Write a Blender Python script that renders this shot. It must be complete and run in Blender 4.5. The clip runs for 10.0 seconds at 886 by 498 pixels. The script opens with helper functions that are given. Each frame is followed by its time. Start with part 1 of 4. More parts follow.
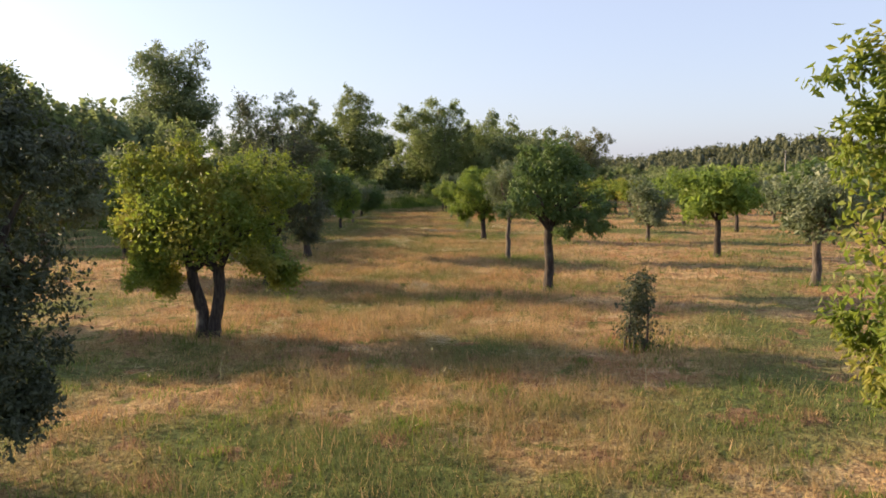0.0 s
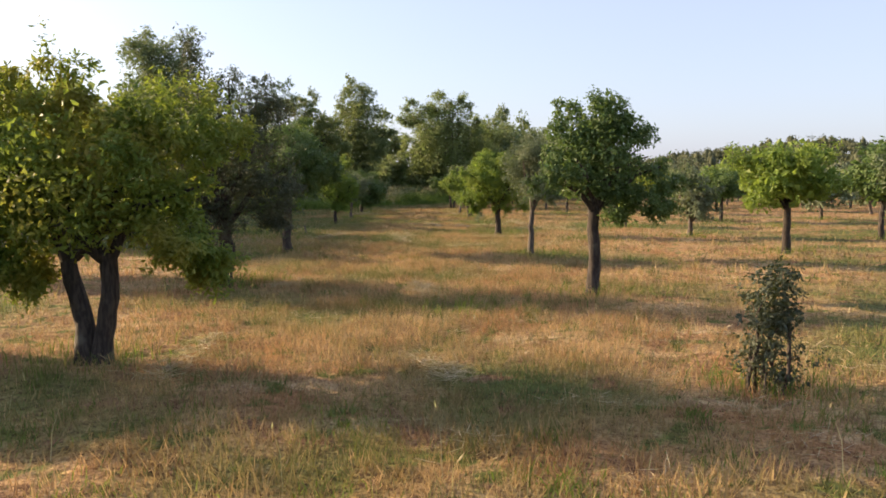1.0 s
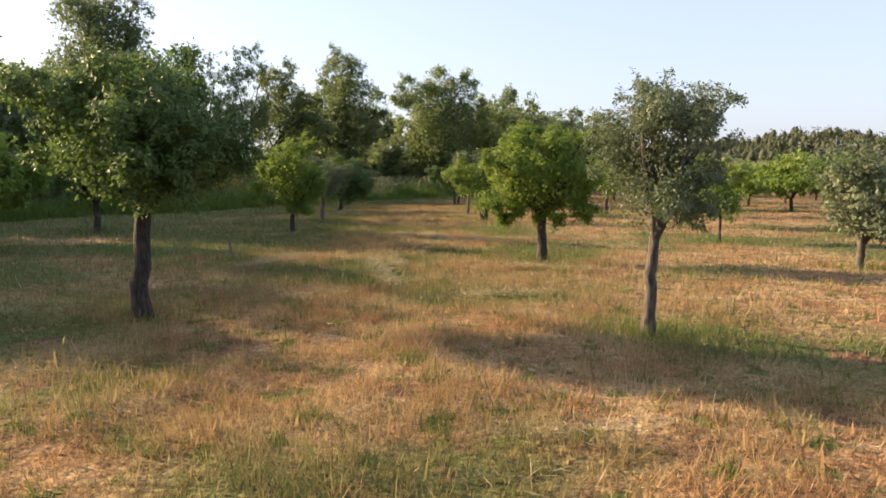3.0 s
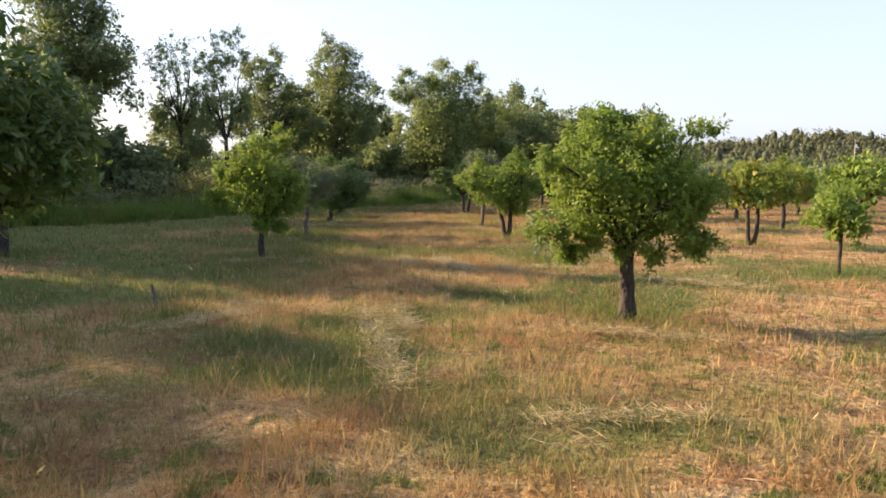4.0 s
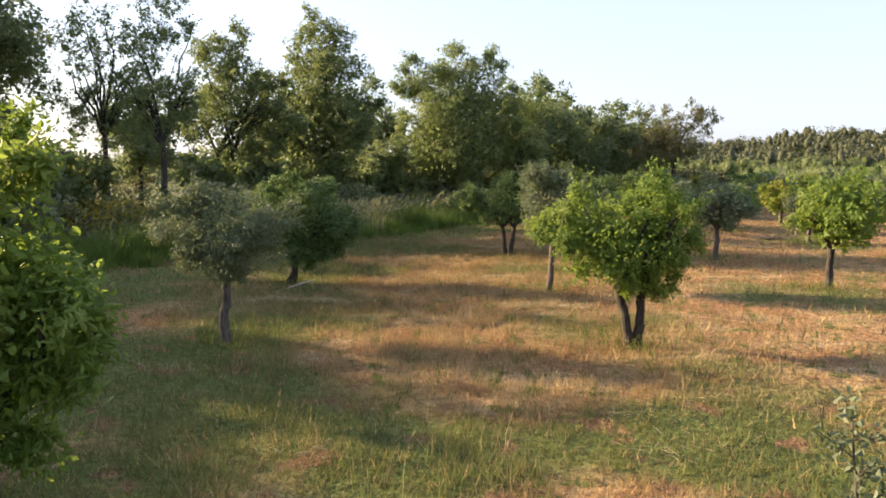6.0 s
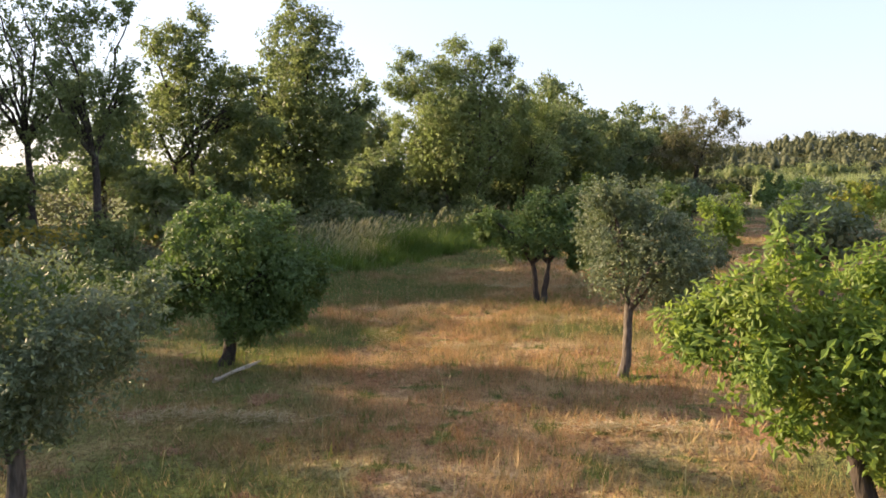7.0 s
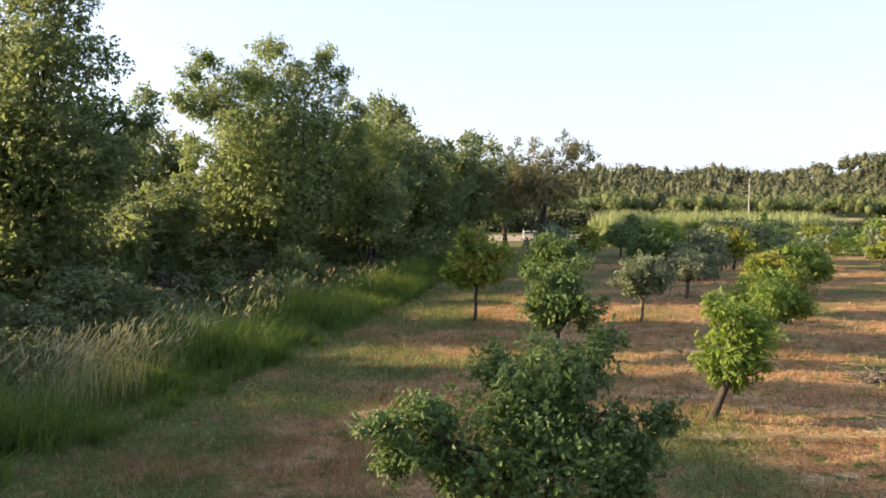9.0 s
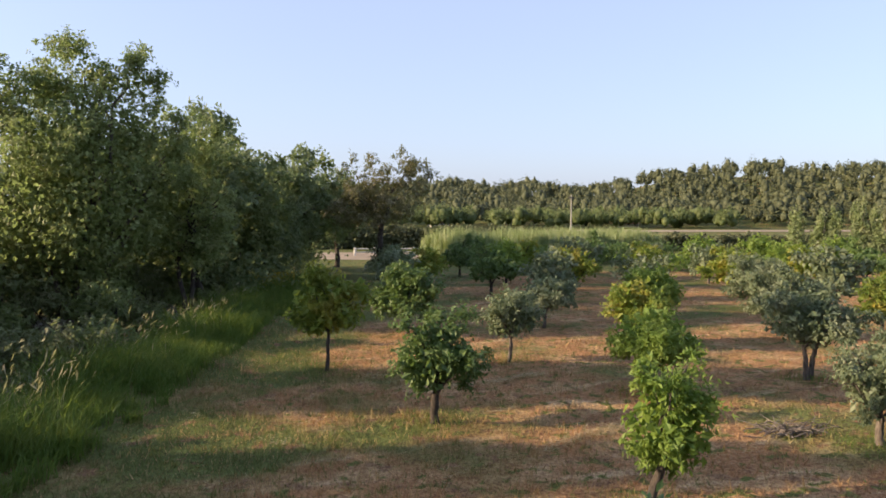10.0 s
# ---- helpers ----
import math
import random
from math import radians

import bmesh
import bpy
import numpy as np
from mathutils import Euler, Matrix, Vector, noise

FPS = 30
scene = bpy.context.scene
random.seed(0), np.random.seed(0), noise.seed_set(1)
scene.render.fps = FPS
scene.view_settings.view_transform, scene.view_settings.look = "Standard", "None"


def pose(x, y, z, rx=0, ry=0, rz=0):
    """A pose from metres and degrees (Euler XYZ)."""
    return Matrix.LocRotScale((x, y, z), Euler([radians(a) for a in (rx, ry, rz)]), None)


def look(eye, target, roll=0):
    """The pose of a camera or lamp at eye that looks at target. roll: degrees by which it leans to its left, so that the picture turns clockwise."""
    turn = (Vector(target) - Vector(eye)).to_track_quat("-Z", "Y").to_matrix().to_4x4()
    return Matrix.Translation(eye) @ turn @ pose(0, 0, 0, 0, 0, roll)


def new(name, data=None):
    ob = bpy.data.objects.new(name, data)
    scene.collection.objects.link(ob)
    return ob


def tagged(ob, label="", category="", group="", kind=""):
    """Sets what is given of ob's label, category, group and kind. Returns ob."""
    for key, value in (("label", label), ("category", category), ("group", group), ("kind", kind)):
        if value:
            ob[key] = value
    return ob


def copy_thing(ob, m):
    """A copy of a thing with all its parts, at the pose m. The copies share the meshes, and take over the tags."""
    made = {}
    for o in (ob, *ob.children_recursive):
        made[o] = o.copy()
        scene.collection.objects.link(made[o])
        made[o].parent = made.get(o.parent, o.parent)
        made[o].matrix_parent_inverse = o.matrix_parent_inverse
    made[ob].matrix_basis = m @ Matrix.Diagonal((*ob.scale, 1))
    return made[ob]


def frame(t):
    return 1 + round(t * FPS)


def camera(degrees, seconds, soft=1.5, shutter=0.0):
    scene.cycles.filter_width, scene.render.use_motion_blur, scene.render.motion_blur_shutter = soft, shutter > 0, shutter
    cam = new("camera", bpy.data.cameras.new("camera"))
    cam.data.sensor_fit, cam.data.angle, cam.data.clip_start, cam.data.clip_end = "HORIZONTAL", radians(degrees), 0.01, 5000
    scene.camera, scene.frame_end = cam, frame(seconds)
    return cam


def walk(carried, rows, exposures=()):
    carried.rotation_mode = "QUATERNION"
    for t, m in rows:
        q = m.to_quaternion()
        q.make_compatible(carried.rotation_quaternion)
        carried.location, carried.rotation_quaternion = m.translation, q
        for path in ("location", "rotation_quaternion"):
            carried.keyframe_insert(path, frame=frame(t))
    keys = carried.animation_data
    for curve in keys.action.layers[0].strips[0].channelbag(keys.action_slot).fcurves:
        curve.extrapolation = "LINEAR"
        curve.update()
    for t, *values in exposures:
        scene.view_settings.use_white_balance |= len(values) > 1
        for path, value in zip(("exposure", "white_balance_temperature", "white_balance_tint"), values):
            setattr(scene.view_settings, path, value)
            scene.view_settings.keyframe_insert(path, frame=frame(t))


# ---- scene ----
cam = camera(59.9, 10.0, soft=1.7)
PATH = [
    (0, (1.485, 1.331, 2.583), (1.384, 3.32, 2.402), -0.2),
    (0.5, (1.38, 3.379, 2.292), (1.278, 5.367, 2.106), -0.2),
    (1, (1.218, 5.747, 1.933), (1.099, 7.736, 1.76), -0.1),
    (1.5, (1.014, 8.3, 1.814), (0.889, 10.288, 1.633), 0.2),
    (2, (0.79, 10.947, 1.887), (0.674, 12.935, 1.695), 0.1),
    (2.5, (0.568, 13.711, 1.976), (0.457, 15.697, 1.774), 0.3),
    (4, (-0.578, 22.474, 2.121), (-0.677, 24.462, 1.919), 0.7),
    (4.5, (-1.109, 25.631, 2.286), (-1.192, 27.619, 2.082), 0.8),
    (5, (-1.501, 28.729, 2.409), (-1.593, 30.717, 2.209), 0.9),
    (5.5, (-1.827, 31.852, 2.577), (-1.927, 33.84, 2.376), 0.6),
    (7, (-2.709, 41.53, 2.911), (-2.808, 43.52, 2.734), -0.3),
    (7.5, (-2.991, 44.7, 3.088), (-3.062, 46.693, 2.929), -0.2),
    (8, (-3.076, 47.653, 3.33), (-3.076, 49.648, 3.182), -0.4),
    (8.5, (-3.479, 50.144, 3.598), (-3.306, 52.132, 3.464), 0.1),
    (9, (-3.619, 52.424, 3.957), (-3.219, 54.38, 3.842), 0.3),
    (9.5, (-3.641, 54.427, 4.264), (-3.017, 56.325, 4.167), 0.3),
    (10, (-3.652, 55.858, 4.548), (-2.814, 57.672, 4.464), 0.2),
]
walk(cam, [(t, look(eye, target, roll)) for t, eye, target, roll in PATH],
     exposures=[(0, 1.3, 6500, 10), (1, 1.4, 6500, 10), (2.2, 1.44, 6500, 10), (2.7, 1.46, 6500, 10), (4, 1.68, 6500, 10), (7, 1.72, 6500, 10), (7.6, 1.74, 6500, 10), (8.4, 2.1, 6500, 10), (9, 1.78, 6400, 10), (9.5, 1.52, 6250, 10), (10, 1.32, 6100, 10)])

# ---- light ----
SUN_AZ = 73.0      # degrees to the left of +y
SUN_EL = 19.0
world = bpy.data.worlds.new("sky")
scene.world = world
world.use_nodes = True
wn = world.node_tree
sky = wn.nodes.new("ShaderNodeTexSky")
sky.sky_type = "NISHITA"
sky.sun_disc = False
sky.sun_elevation = radians(SUN_EL)
sky.sun_rotation = radians(-SUN_AZ)
sky.air_density, sky.dust_density, sky.ozone_density = 1.0, 2.0, 1.6
# thin high haze evens the sky out towards a pale blue white
haze = wn.nodes.new("ShaderNodeMix")
haze.data_type = "RGBA"
haze.inputs[0].default_value = 0.42
haze.inputs[7].default_value = (4.7, 4.85, 6.4, 1)
wn.links.new(sky.outputs[0], haze.inputs[6])
wn.links.new(haze.outputs[2], wn.nodes["Background"].inputs[0])
wn.nodes["Background"].inputs[1].default_value = 0.083
sun_data = bpy.data.lights.new("sun", "SUN")
sun_data.energy, sun_data.angle, sun_data.color = 5.0, radians(0.6), (1.0, 0.72, 0.44)
sun = new("sun", sun_data)
to_sun = Vector((-math.sin(radians(SUN_AZ)) * math.cos(radians(SUN_EL)), math.cos(radians(SUN_AZ)) * math.cos(radians(SUN_EL)), math.sin(radians(SUN_EL))))
sun.matrix_world = look(to_sun * 60, (0, 0, 0))


# ---- materials ----
def material(name, rough=0.8):
    m = bpy.data.materials.new(name)
    m.use_nodes = True
    nt = m.node_tree
    b = nt.nodes["Principled BSDF"]
    b.inputs["Roughness"].default_value = rough
    return m, nt, b


def node(nt, kind, **inputs):
    n = nt.nodes.new(kind)
    for key, value in inputs.items():
        n.inputs[key].default_value = value
    return n


def mix(nt, fac, a, b, blend="MIX"):
    n = nt.nodes.new("ShaderNodeMix")
    n.data_type, n.blend_type = "RGBA", blend
    for socket, value in ((n.inputs[0], fac), (n.inputs[6], a), (n.inputs[7], b)):
        if isinstance(value, bpy.types.NodeSocket):
            nt.links.new(value, socket)
        elif isinstance(value, (int, float)):
            socket.default_value = value
        else:
            socket.default_value = (*value, 1)
    return n.outputs[2]


def ramp(nt, value, lo, hi):
    n = nt.nodes.new("ShaderNodeMapRange")
    n.interpolation_type = "SMOOTHSTEP"
    n.inputs[1].default_value, n.inputs[2].default_value = lo, hi
    nt.links.new(value, n.inputs[0])
    return n.outputs[0]


def noise_at(nt, scale, detail=3.0, stretch=None, offset=(0, 0, 0)):
    pos = nt.nodes.new("ShaderNodeNewGeometry").outputs["Position"]
    mp = nt.nodes.new("ShaderNodeMapping")
    mp.inputs["Location"].default_value = offset
    mp.inputs["Scale"].default_value = stretch or (1, 1, 1)
    nt.links.new(pos, mp.inputs[0])
    n = node(nt, "ShaderNodeTexNoise", Scale=scale, Detail=detail)
    nt.links.new(mp.outputs[0], n.inputs["Vector"])
    return n.outputs["Fac"]


def island(nt):
    return nt.nodes.new("ShaderNodeNewGeometry").outputs["Random Per Island"]


def bump(nt, b, height, strength, distance):
    n = node(nt, "ShaderNodeBump", Strength=strength, Distance=distance)
    nt.links.new(height, n.inputs["Height"])
    nt.links.new(n.outputs[0], b.inputs["Normal"])


def leaf_material(name, a, b2, pale, through_light=0.4, rough=0.55, glow=(0.25, 0.33, 0.04), gloss=0.35):
    """Leaf: two hues mixed leaf by leaf, some paler leaves, light that shines through."""
    m, nt, b = material(name, rough)
    col = mix(nt, island(nt), a, b2)
    col = mix(nt, ramp(nt, noise_at(nt, 1.3, 2.0), 0.45, 0.7), col, pale)
    nt.links.new(col, b.inputs["Base Color"])
    b.inputs["Specular IOR Level"].default_value = gloss
    tr = nt.nodes.new("ShaderNodeBsdfTranslucent")
    nt.links.new(mix(nt, 0.5, col, glow), tr.inputs["Color"])
    ms = node(nt, "ShaderNodeMixShader", Fac=through_light)
    nt.links.new(b.outputs[0], ms.inputs[1])
    nt.links.new(tr.outputs[0], ms.inputs[2])
    nt.links.new(ms.outputs[0], nt.nodes["Material Output"].inputs[0])
    return m


M_OAK = leaf_material("oak_leaf", (0.085, 0.155, 0.028), (0.195, 0.285, 0.054), (0.215, 0.285, 0.06), 0.5)
M_OAK_YELLOW = leaf_material("oak_leaf_yellow", (0.10, 0.165, 0.027), (0.19, 0.235, 0.04), (0.29, 0.25, 0.045), 0.46)
M_OAK_DARK = leaf_material("oak_leaf_dark", (0.052, 0.097, 0.03), (0.112, 0.172, 0.05), (0.118, 0.175, 0.052), 0.34, 0.55, (0.17, 0.27, 0.05))
M_HOLM = leaf_material("holm_oak_leaf", (0.085, 0.116, 0.06), (0.15, 0.186, 0.102), (0.19, 0.216, 0.13), 0.27, 0.55, (0.21, 0.28, 0.08))
# dark foliage, darkened further in colour for crowns seen against the light
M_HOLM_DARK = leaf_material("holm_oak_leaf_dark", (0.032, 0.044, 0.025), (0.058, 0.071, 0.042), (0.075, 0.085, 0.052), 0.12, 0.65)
M_TALL = leaf_material("tall_tree_leaf", (0.105, 0.14, 0.052), (0.165, 0.205, 0.078), (0.195, 0.225, 0.09), 0.52, 0.55, (0.22, 0.29, 0.09))
M_POPLAR = leaf_material("poplar_leaf", (0.14, 0.18, 0.055), (0.22, 0.265, 0.095), (0.26, 0.29, 0.12), 0.48, 0.55, (0.22, 0.31, 0.10))
# leaf colour lightened to stand in for haze over the distant trees
M_WOOD_DARK = leaf_material("woodland_leaf", (0.098, 0.138, 0.062), (0.162, 0.207, 0.094), (0.195, 0.23, 0.11), 0.48, 0.55, (0.20, 0.26, 0.09))
M_BROWNISH = leaf_material("thin_crown_leaf", (0.095, 0.088, 0.042), (0.145, 0.13, 0.065), (0.18, 0.165, 0.10), 0.3)
M_PINE = leaf_material("pine_needle", (0.052, 0.066, 0.033), (0.086, 0.099, 0.047), (0.106, 0.114, 0.056), 0.25, 0.7, (0.12, 0.15, 0.07))
# also paler than the leaf itself, with distance haze put into the colour
M_BRAMBLE = leaf_material("bramble_leaf", (0.11, 0.145, 0.06), (0.175, 0.20, 0.085), (0.20, 0.205, 0.115), 0.42, 0.55, (0.2, 0.25, 0.09))
M_HEATH = leaf_material("dry_scrub", (0.085, 0.075, 0.060), (0.13, 0.115, 0.095), (0.10, 0.11, 0.05), 0.2)
M_BROOM = leaf_material("broom_flower", (0.16, 0.14, 0.02), (0.40, 0.28, 0.03), (0.30, 0.22, 0.03), 0.3)
M_REED = leaf_material("reed_leaf", (0.11, 0.155, 0.06), (0.23, 0.28, 0.12), (0.29, 0.32, 0.17), 0.3)
M_TALLGRASS = leaf_material("verge_grass", (0.05, 0.10, 0.022), (0.095, 0.155, 0.036), (0.135, 0.17, 0.048), 0.42, gloss=0.12)
M_RUSTGRASS = leaf_material("rusty_grass", (0.19, 0.12, 0.07), (0.29, 0.19, 0.11), (0.24, 0.18, 0.1), 0.3)
M_SEED = leaf_material("grass_seed_head", (0.34, 0.29, 0.17), (0.46, 0.40, 0.26), (0.40, 0.33, 0.2), 0.4)


def bark_material(name, a, b2):
    m, nt, b = material(name, 0.9)
    grain = noise_at(nt, 30.0, 6.0, (1, 1, 0.22))
    col = mix(nt, ramp(nt, grain, 0.35, 0.65), a, b2)
    col = mix(nt, ramp(nt, noise_at(nt, 3.0, 3.0), 0.58, 0.72), col, (0.095, 0.09, 0.068))
    nt.links.new(col, b.inputs["Base Color"])
    bump(nt, b, grain, 0.9, 0.03)
    return m


M_BARK = bark_material("oak_bark", (0.020, 0.016, 0.013), (0.060, 0.047, 0.037))
M_BARK_PALE = bark_material("pale_bark", (0.055, 0.045, 0.037), (0.13, 0.108, 0.088))


def grass_colour(nt, blade):
    """Mown meadow colour: dry straw, rusty seed grass and green, in patches and faint windrows."""
    big = noise_at(nt, 0.22, 3.0)
    mid = noise_at(nt, 0.9, 4.0, None, (7, 3, 0))
    rows = noise_at(nt, 1.0, 3.0, (0.35, 1.5, 1), (2, 9, 0))
    fine = noise_at(nt, 9.0, 3.0)
    straw, rust, green = (0.43, 0.305, 0.155), (0.335, 0.195, 0.092), (0.122, 0.152, 0.048)
    pos = nt.nodes.new("ShaderNodeNewGeometry").outputs["Position"]
    split = nt.nodes.new("ShaderNodeSeparateXYZ")
    nt.links.new(pos, split.inputs[0])
    # the upper meadow has gone rustier
    rusty = nt.nodes.new("ShaderNodeMath")
    rusty.operation = "MULTIPLY_ADD"
    nt.links.new(ramp(nt, split.outputs[1], 44.0, 62.0), rusty.inputs[0])
    rusty.inputs[1].default_value = 0.08
    nt.links.new(mid, rusty.inputs[2])
    col = mix(nt, ramp(nt, rusty.outputs[0], 0.38, 0.66), straw, rust)
    col = mix(nt, ramp(nt, rows, 0.56, 0.68), col, (0.48, 0.365, 0.205))
    dot = nt.nodes.new("ShaderNodeVectorMath")
    dot.operation = "DOT_PRODUCT"
    dot.inputs[1].default_value = (0.904, -0.427, 0)
    nt.links.new(pos, dot.inputs[0])
    # the strip along the hedge and the near end of the field stay greener
    hedge = ramp(nt, dot.outputs["Value"], -29.0, -33.0)
    near = ramp(nt, split.outputs[1], 15.0, 6.0)
    amount = nt.nodes.new("ShaderNodeMath")
    amount.operation = "MULTIPLY_ADD"
    nt.links.new(hedge, amount.inputs[0])
    amount.inputs[1].default_value = 0.19
    nt.links.new(big, amount.inputs[2])
    amount2 = nt.nodes.new("ShaderNodeMath")
    amount2.operation = "MULTIPLY_ADD"
    nt.links.new(near, amount2.inputs[0])
    amount2.inputs[1].default_value = 0.15
    nt.links.new(amount.outputs[0], amount2.inputs[2])
    # a greener stretch half way along the lane
    stretch = nt.nodes.new("ShaderNodeMath")
    stretch.operation = "MULTIPLY"
    nt.links.new(ramp(nt, split.outputs[1], 31.0, 36.0), stretch.inputs[0])
    nt.links.new(ramp(nt, split.outputs[1], 48.0, 41.0), stretch.inputs[1])
    amount3 = nt.nodes.new("ShaderNodeMath")
    amount3.operation = "MULTIPLY_ADD"
    nt.links.new(stretch.outputs[0], amount3.inputs[0])
    amount3.inputs[1].default_value = 0.05
    nt.links.new(amount2.outputs[0], amount3.inputs[2])
    # and most so on the hedge's side of the stretch
    side = nt.nodes.new("ShaderNodeMath")
    side.operation = "MULTIPLY"
    onset = nt.nodes.new("ShaderNodeMath")
    onset.operation = "MULTIPLY"
    nt.links.new(ramp(nt, split.outputs[0], -2.5, -7.0), onset.inputs[0])
    nt.links.new(ramp(nt, split.outputs[1], 23.0, 29.0), onset.inputs[1])
    nt.links.new(onset.outputs[0], side.inputs[0])
    nt.links.new(ramp(nt, split.outputs[1], 57.0, 48.0), side.inputs[1])
    amount4 = nt.nodes.new("ShaderNodeMath")
    amount4.operation = "MULTIPLY_ADD"
    nt.links.new(side.outputs[0], amount4.inputs[0])
    amount4.inputs[1].default_value = 0.11
    nt.links.new(amount3.outputs[0], amount4.inputs[2])
    # little green is left in the upper orchard
    dry = nt.nodes.new("ShaderNodeMath")
    dry.operation = "MULTIPLY_ADD"
    nt.links.new(ramp(nt, split.outputs[1], 44.0, 60.0), dry.inputs[0])
    dry.inputs[1].default_value = -0.02
    nt.links.new(amount4.outputs[0], dry.inputs[2])
    # rough green land beyond the last rows
    beyond = nt.nodes.new("ShaderNodeMath")
    beyond.operation = "MULTIPLY_ADD"
    nt.links.new(ramp(nt, split.outputs[1], 100.0, 114.0), beyond.inputs[0])
    beyond.inputs[1].default_value = 0.22
    nt.links.new(dry.outputs[0], beyond.inputs[2])
    col = mix(nt, ramp(nt, beyond.outputs[0], 0.46, 0.65), col, green)
    col = mix(nt, ramp(nt, noise_at(nt, 2.6, 3.0, None, (1, 5, 0)), 0.54, 0.64), col, (0.13, 0.15, 0.042))
    col = mix(nt, ramp(nt, noise_at(nt, 1.6, 4.0, None, (11, 2, 0)), 0.57, 0.66), col, (0.24, 0.155, 0.085))
    if blade:
        col = mix(nt, ramp(nt, island(nt), 0.55, 0.9), col, mix(nt, ramp(nt, fine, 0.4, 0.6), green, straw))
    else:
        # thatch and soil show dark between the stalks
        col = mix(nt, ramp(nt, fine, 0.4, 0.66), col, mix(nt, 1.0, col, (0.62, 0.56, 0.56), "MULTIPLY"))
        col = mix(nt, ramp(nt, noise_at(nt, 34.0, 2.0), 0.45, 0.65), col, mix(nt, 1.0, col, (0.5, 0.44, 0.44), "MULTIPLY"))
    return col, fine


M_GROUND, nt, b = material("meadow_ground", 1.0)
colour, fine = grass_colour(nt, False)
nt.links.new(colour, b.inputs["Base Color"])
b.inputs["Specular IOR Level"].default_value = 0.1
bump(nt, b, fine, 1.0, 0.06)
M_BLADE, nt, b = material("meadow_grass", 0.8)
colour, fine = grass_colour(nt, True)
nt.links.new(colour, b.inputs["Base Color"])
b.inputs["Specular IOR Level"].default_value = 0.2
tr = nt.nodes.new("ShaderNodeBsdfTranslucent")
nt.links.new(colour, tr.inputs["Color"])
ms = node(nt, "ShaderNodeMixShader", Fac=0.35)
nt.links.new(b.outputs[0], ms.inputs[1])
nt.links.new(tr.outputs[0], ms.inputs[2])
nt.links.new(ms.outputs[0], nt.nodes["Material Output"].inputs[0])


def plain(name, a, b2, scale=6.0, rough=0.85):
    m, nt, b = material(name, rough)
    n = noise_at(nt, scale, 5.0)
    nt.links.new(mix(nt, ramp(nt, n, 0.35, 0.65), a, b2), b.inputs["Base Color"])
    bump(nt, b, n, 0.4, 0.02)
    return m


M_STONE = plain("limestone", (0.52, 0.49, 0.43), (0.68, 0.65, 0.58))
M_WHITE = plain("whitewashed_plaster", (0.66, 0.63, 0.57), (0.78, 0.75, 0.70), 0.8)
M_ROOF = plain("clay_roof_tile", (0.32, 0.14, 0.08), (0.45, 0.24, 0.14), 2.0)
M_POST = plain("weathered_post", (0.06, 0.05, 0.045), (0.12, 0.10, 0.09), 12.0)
M_FIELD = plain("pale_stubble", (0.18, 0.14, 0.088), (0.26, 0.205, 0.135), 0.3)
M_RAIL = plain("white_painted_rail", (0.48, 0.47, 0.44), (0.60, 0.58, 0.54), 2.0)
M_TWIGS = plain("dead_twigs", (0.09, 0.075, 0.065), (0.17, 0.145, 0.125), 9.0)
M_GLASS = plain("dark_window", (0.03, 0.035, 0.04), (0.05, 0.055, 0.06), 1.0, 0.2)
M_CONCRETE = plain("grey_concrete", (0.22, 0.215, 0.20), (0.32, 0.31, 0.29), 3.0)
M_STRAW = leaf_material("dead_straw", (0.33, 0.26, 0.155), (0.47, 0.385, 0.25), (0.40, 0.32, 0.21), 0.3)
M_DRYWOOD = plain("barkless_wood", (0.34, 0.29, 0.22), (0.46, 0.41, 0.33), 10.0)


# ---- building tools ----
def mesh_of(name, verts, faces, mat, smooth=False):
    """A mesh from an array of vertices and an array (or list of arrays) of faces."""
    me = bpy.data.meshes.new(name)
    verts = np.asarray(verts, np.float32)
    groups = [np.asarray(f, np.int32) for f in (faces if isinstance(faces, list) else [faces])]
    loops = np.concatenate([g.ravel() for g in groups])
    sizes = np.concatenate([np.full(len(g), g.shape[1], np.int32) for g in groups])
    me.vertices.add(len(verts))
    me.vertices.foreach_set("co", verts.ravel())
    me.loops.add(len(loops))
    me.loops.foreach_set("vertex_index", loops)
    me.polygons.add(len(sizes))
    me.polygons.foreach_set("loop_start", np.concatenate([[0], np.cumsum(sizes)[:-1]]).astype(np.int32))
    me.polygons.foreach_set("use_smooth", np.full(len(sizes), smooth))
    me.materials.append(mat)
    me.update(calc_edges=True)
    return me


def piece(name, verts, faces, mat, parent=None, label="", smooth=False):
    ob = new(name, mesh_of(name, verts, faces, mat, smooth))
    if parent is not None:
        ob.parent = parent
    if label:
        tagged(ob, label)
    return ob


def part(name, bm, mat, parent=None, label=""):
    me = bpy.data.meshes.new(name)
    bm.to_mesh(me)
    bm.free()
    me.materials.append(mat)
    ob = new(name, me)
    if parent is not None:
        ob.parent = parent
    if label:
        tagged(ob, label)
    return ob


def box(bm, x0, x1, y0, y1, z0, z1, bevel=0.0):
    made = bmesh.ops.create_cube(bm, size=1, matrix=Matrix.LocRotScale(((x0 + x1) / 2, (y0 + y1) / 2, (z0 + z1) / 2), None, (x1 - x0, y1 - y0, z1 - z0)))
    if bevel:
        edges = {e for v in made["verts"] for e in v.link_edges}
        bmesh.ops.bevel(bm, geom=list(edges), offset=bevel, segments=2, affect="EDGES")


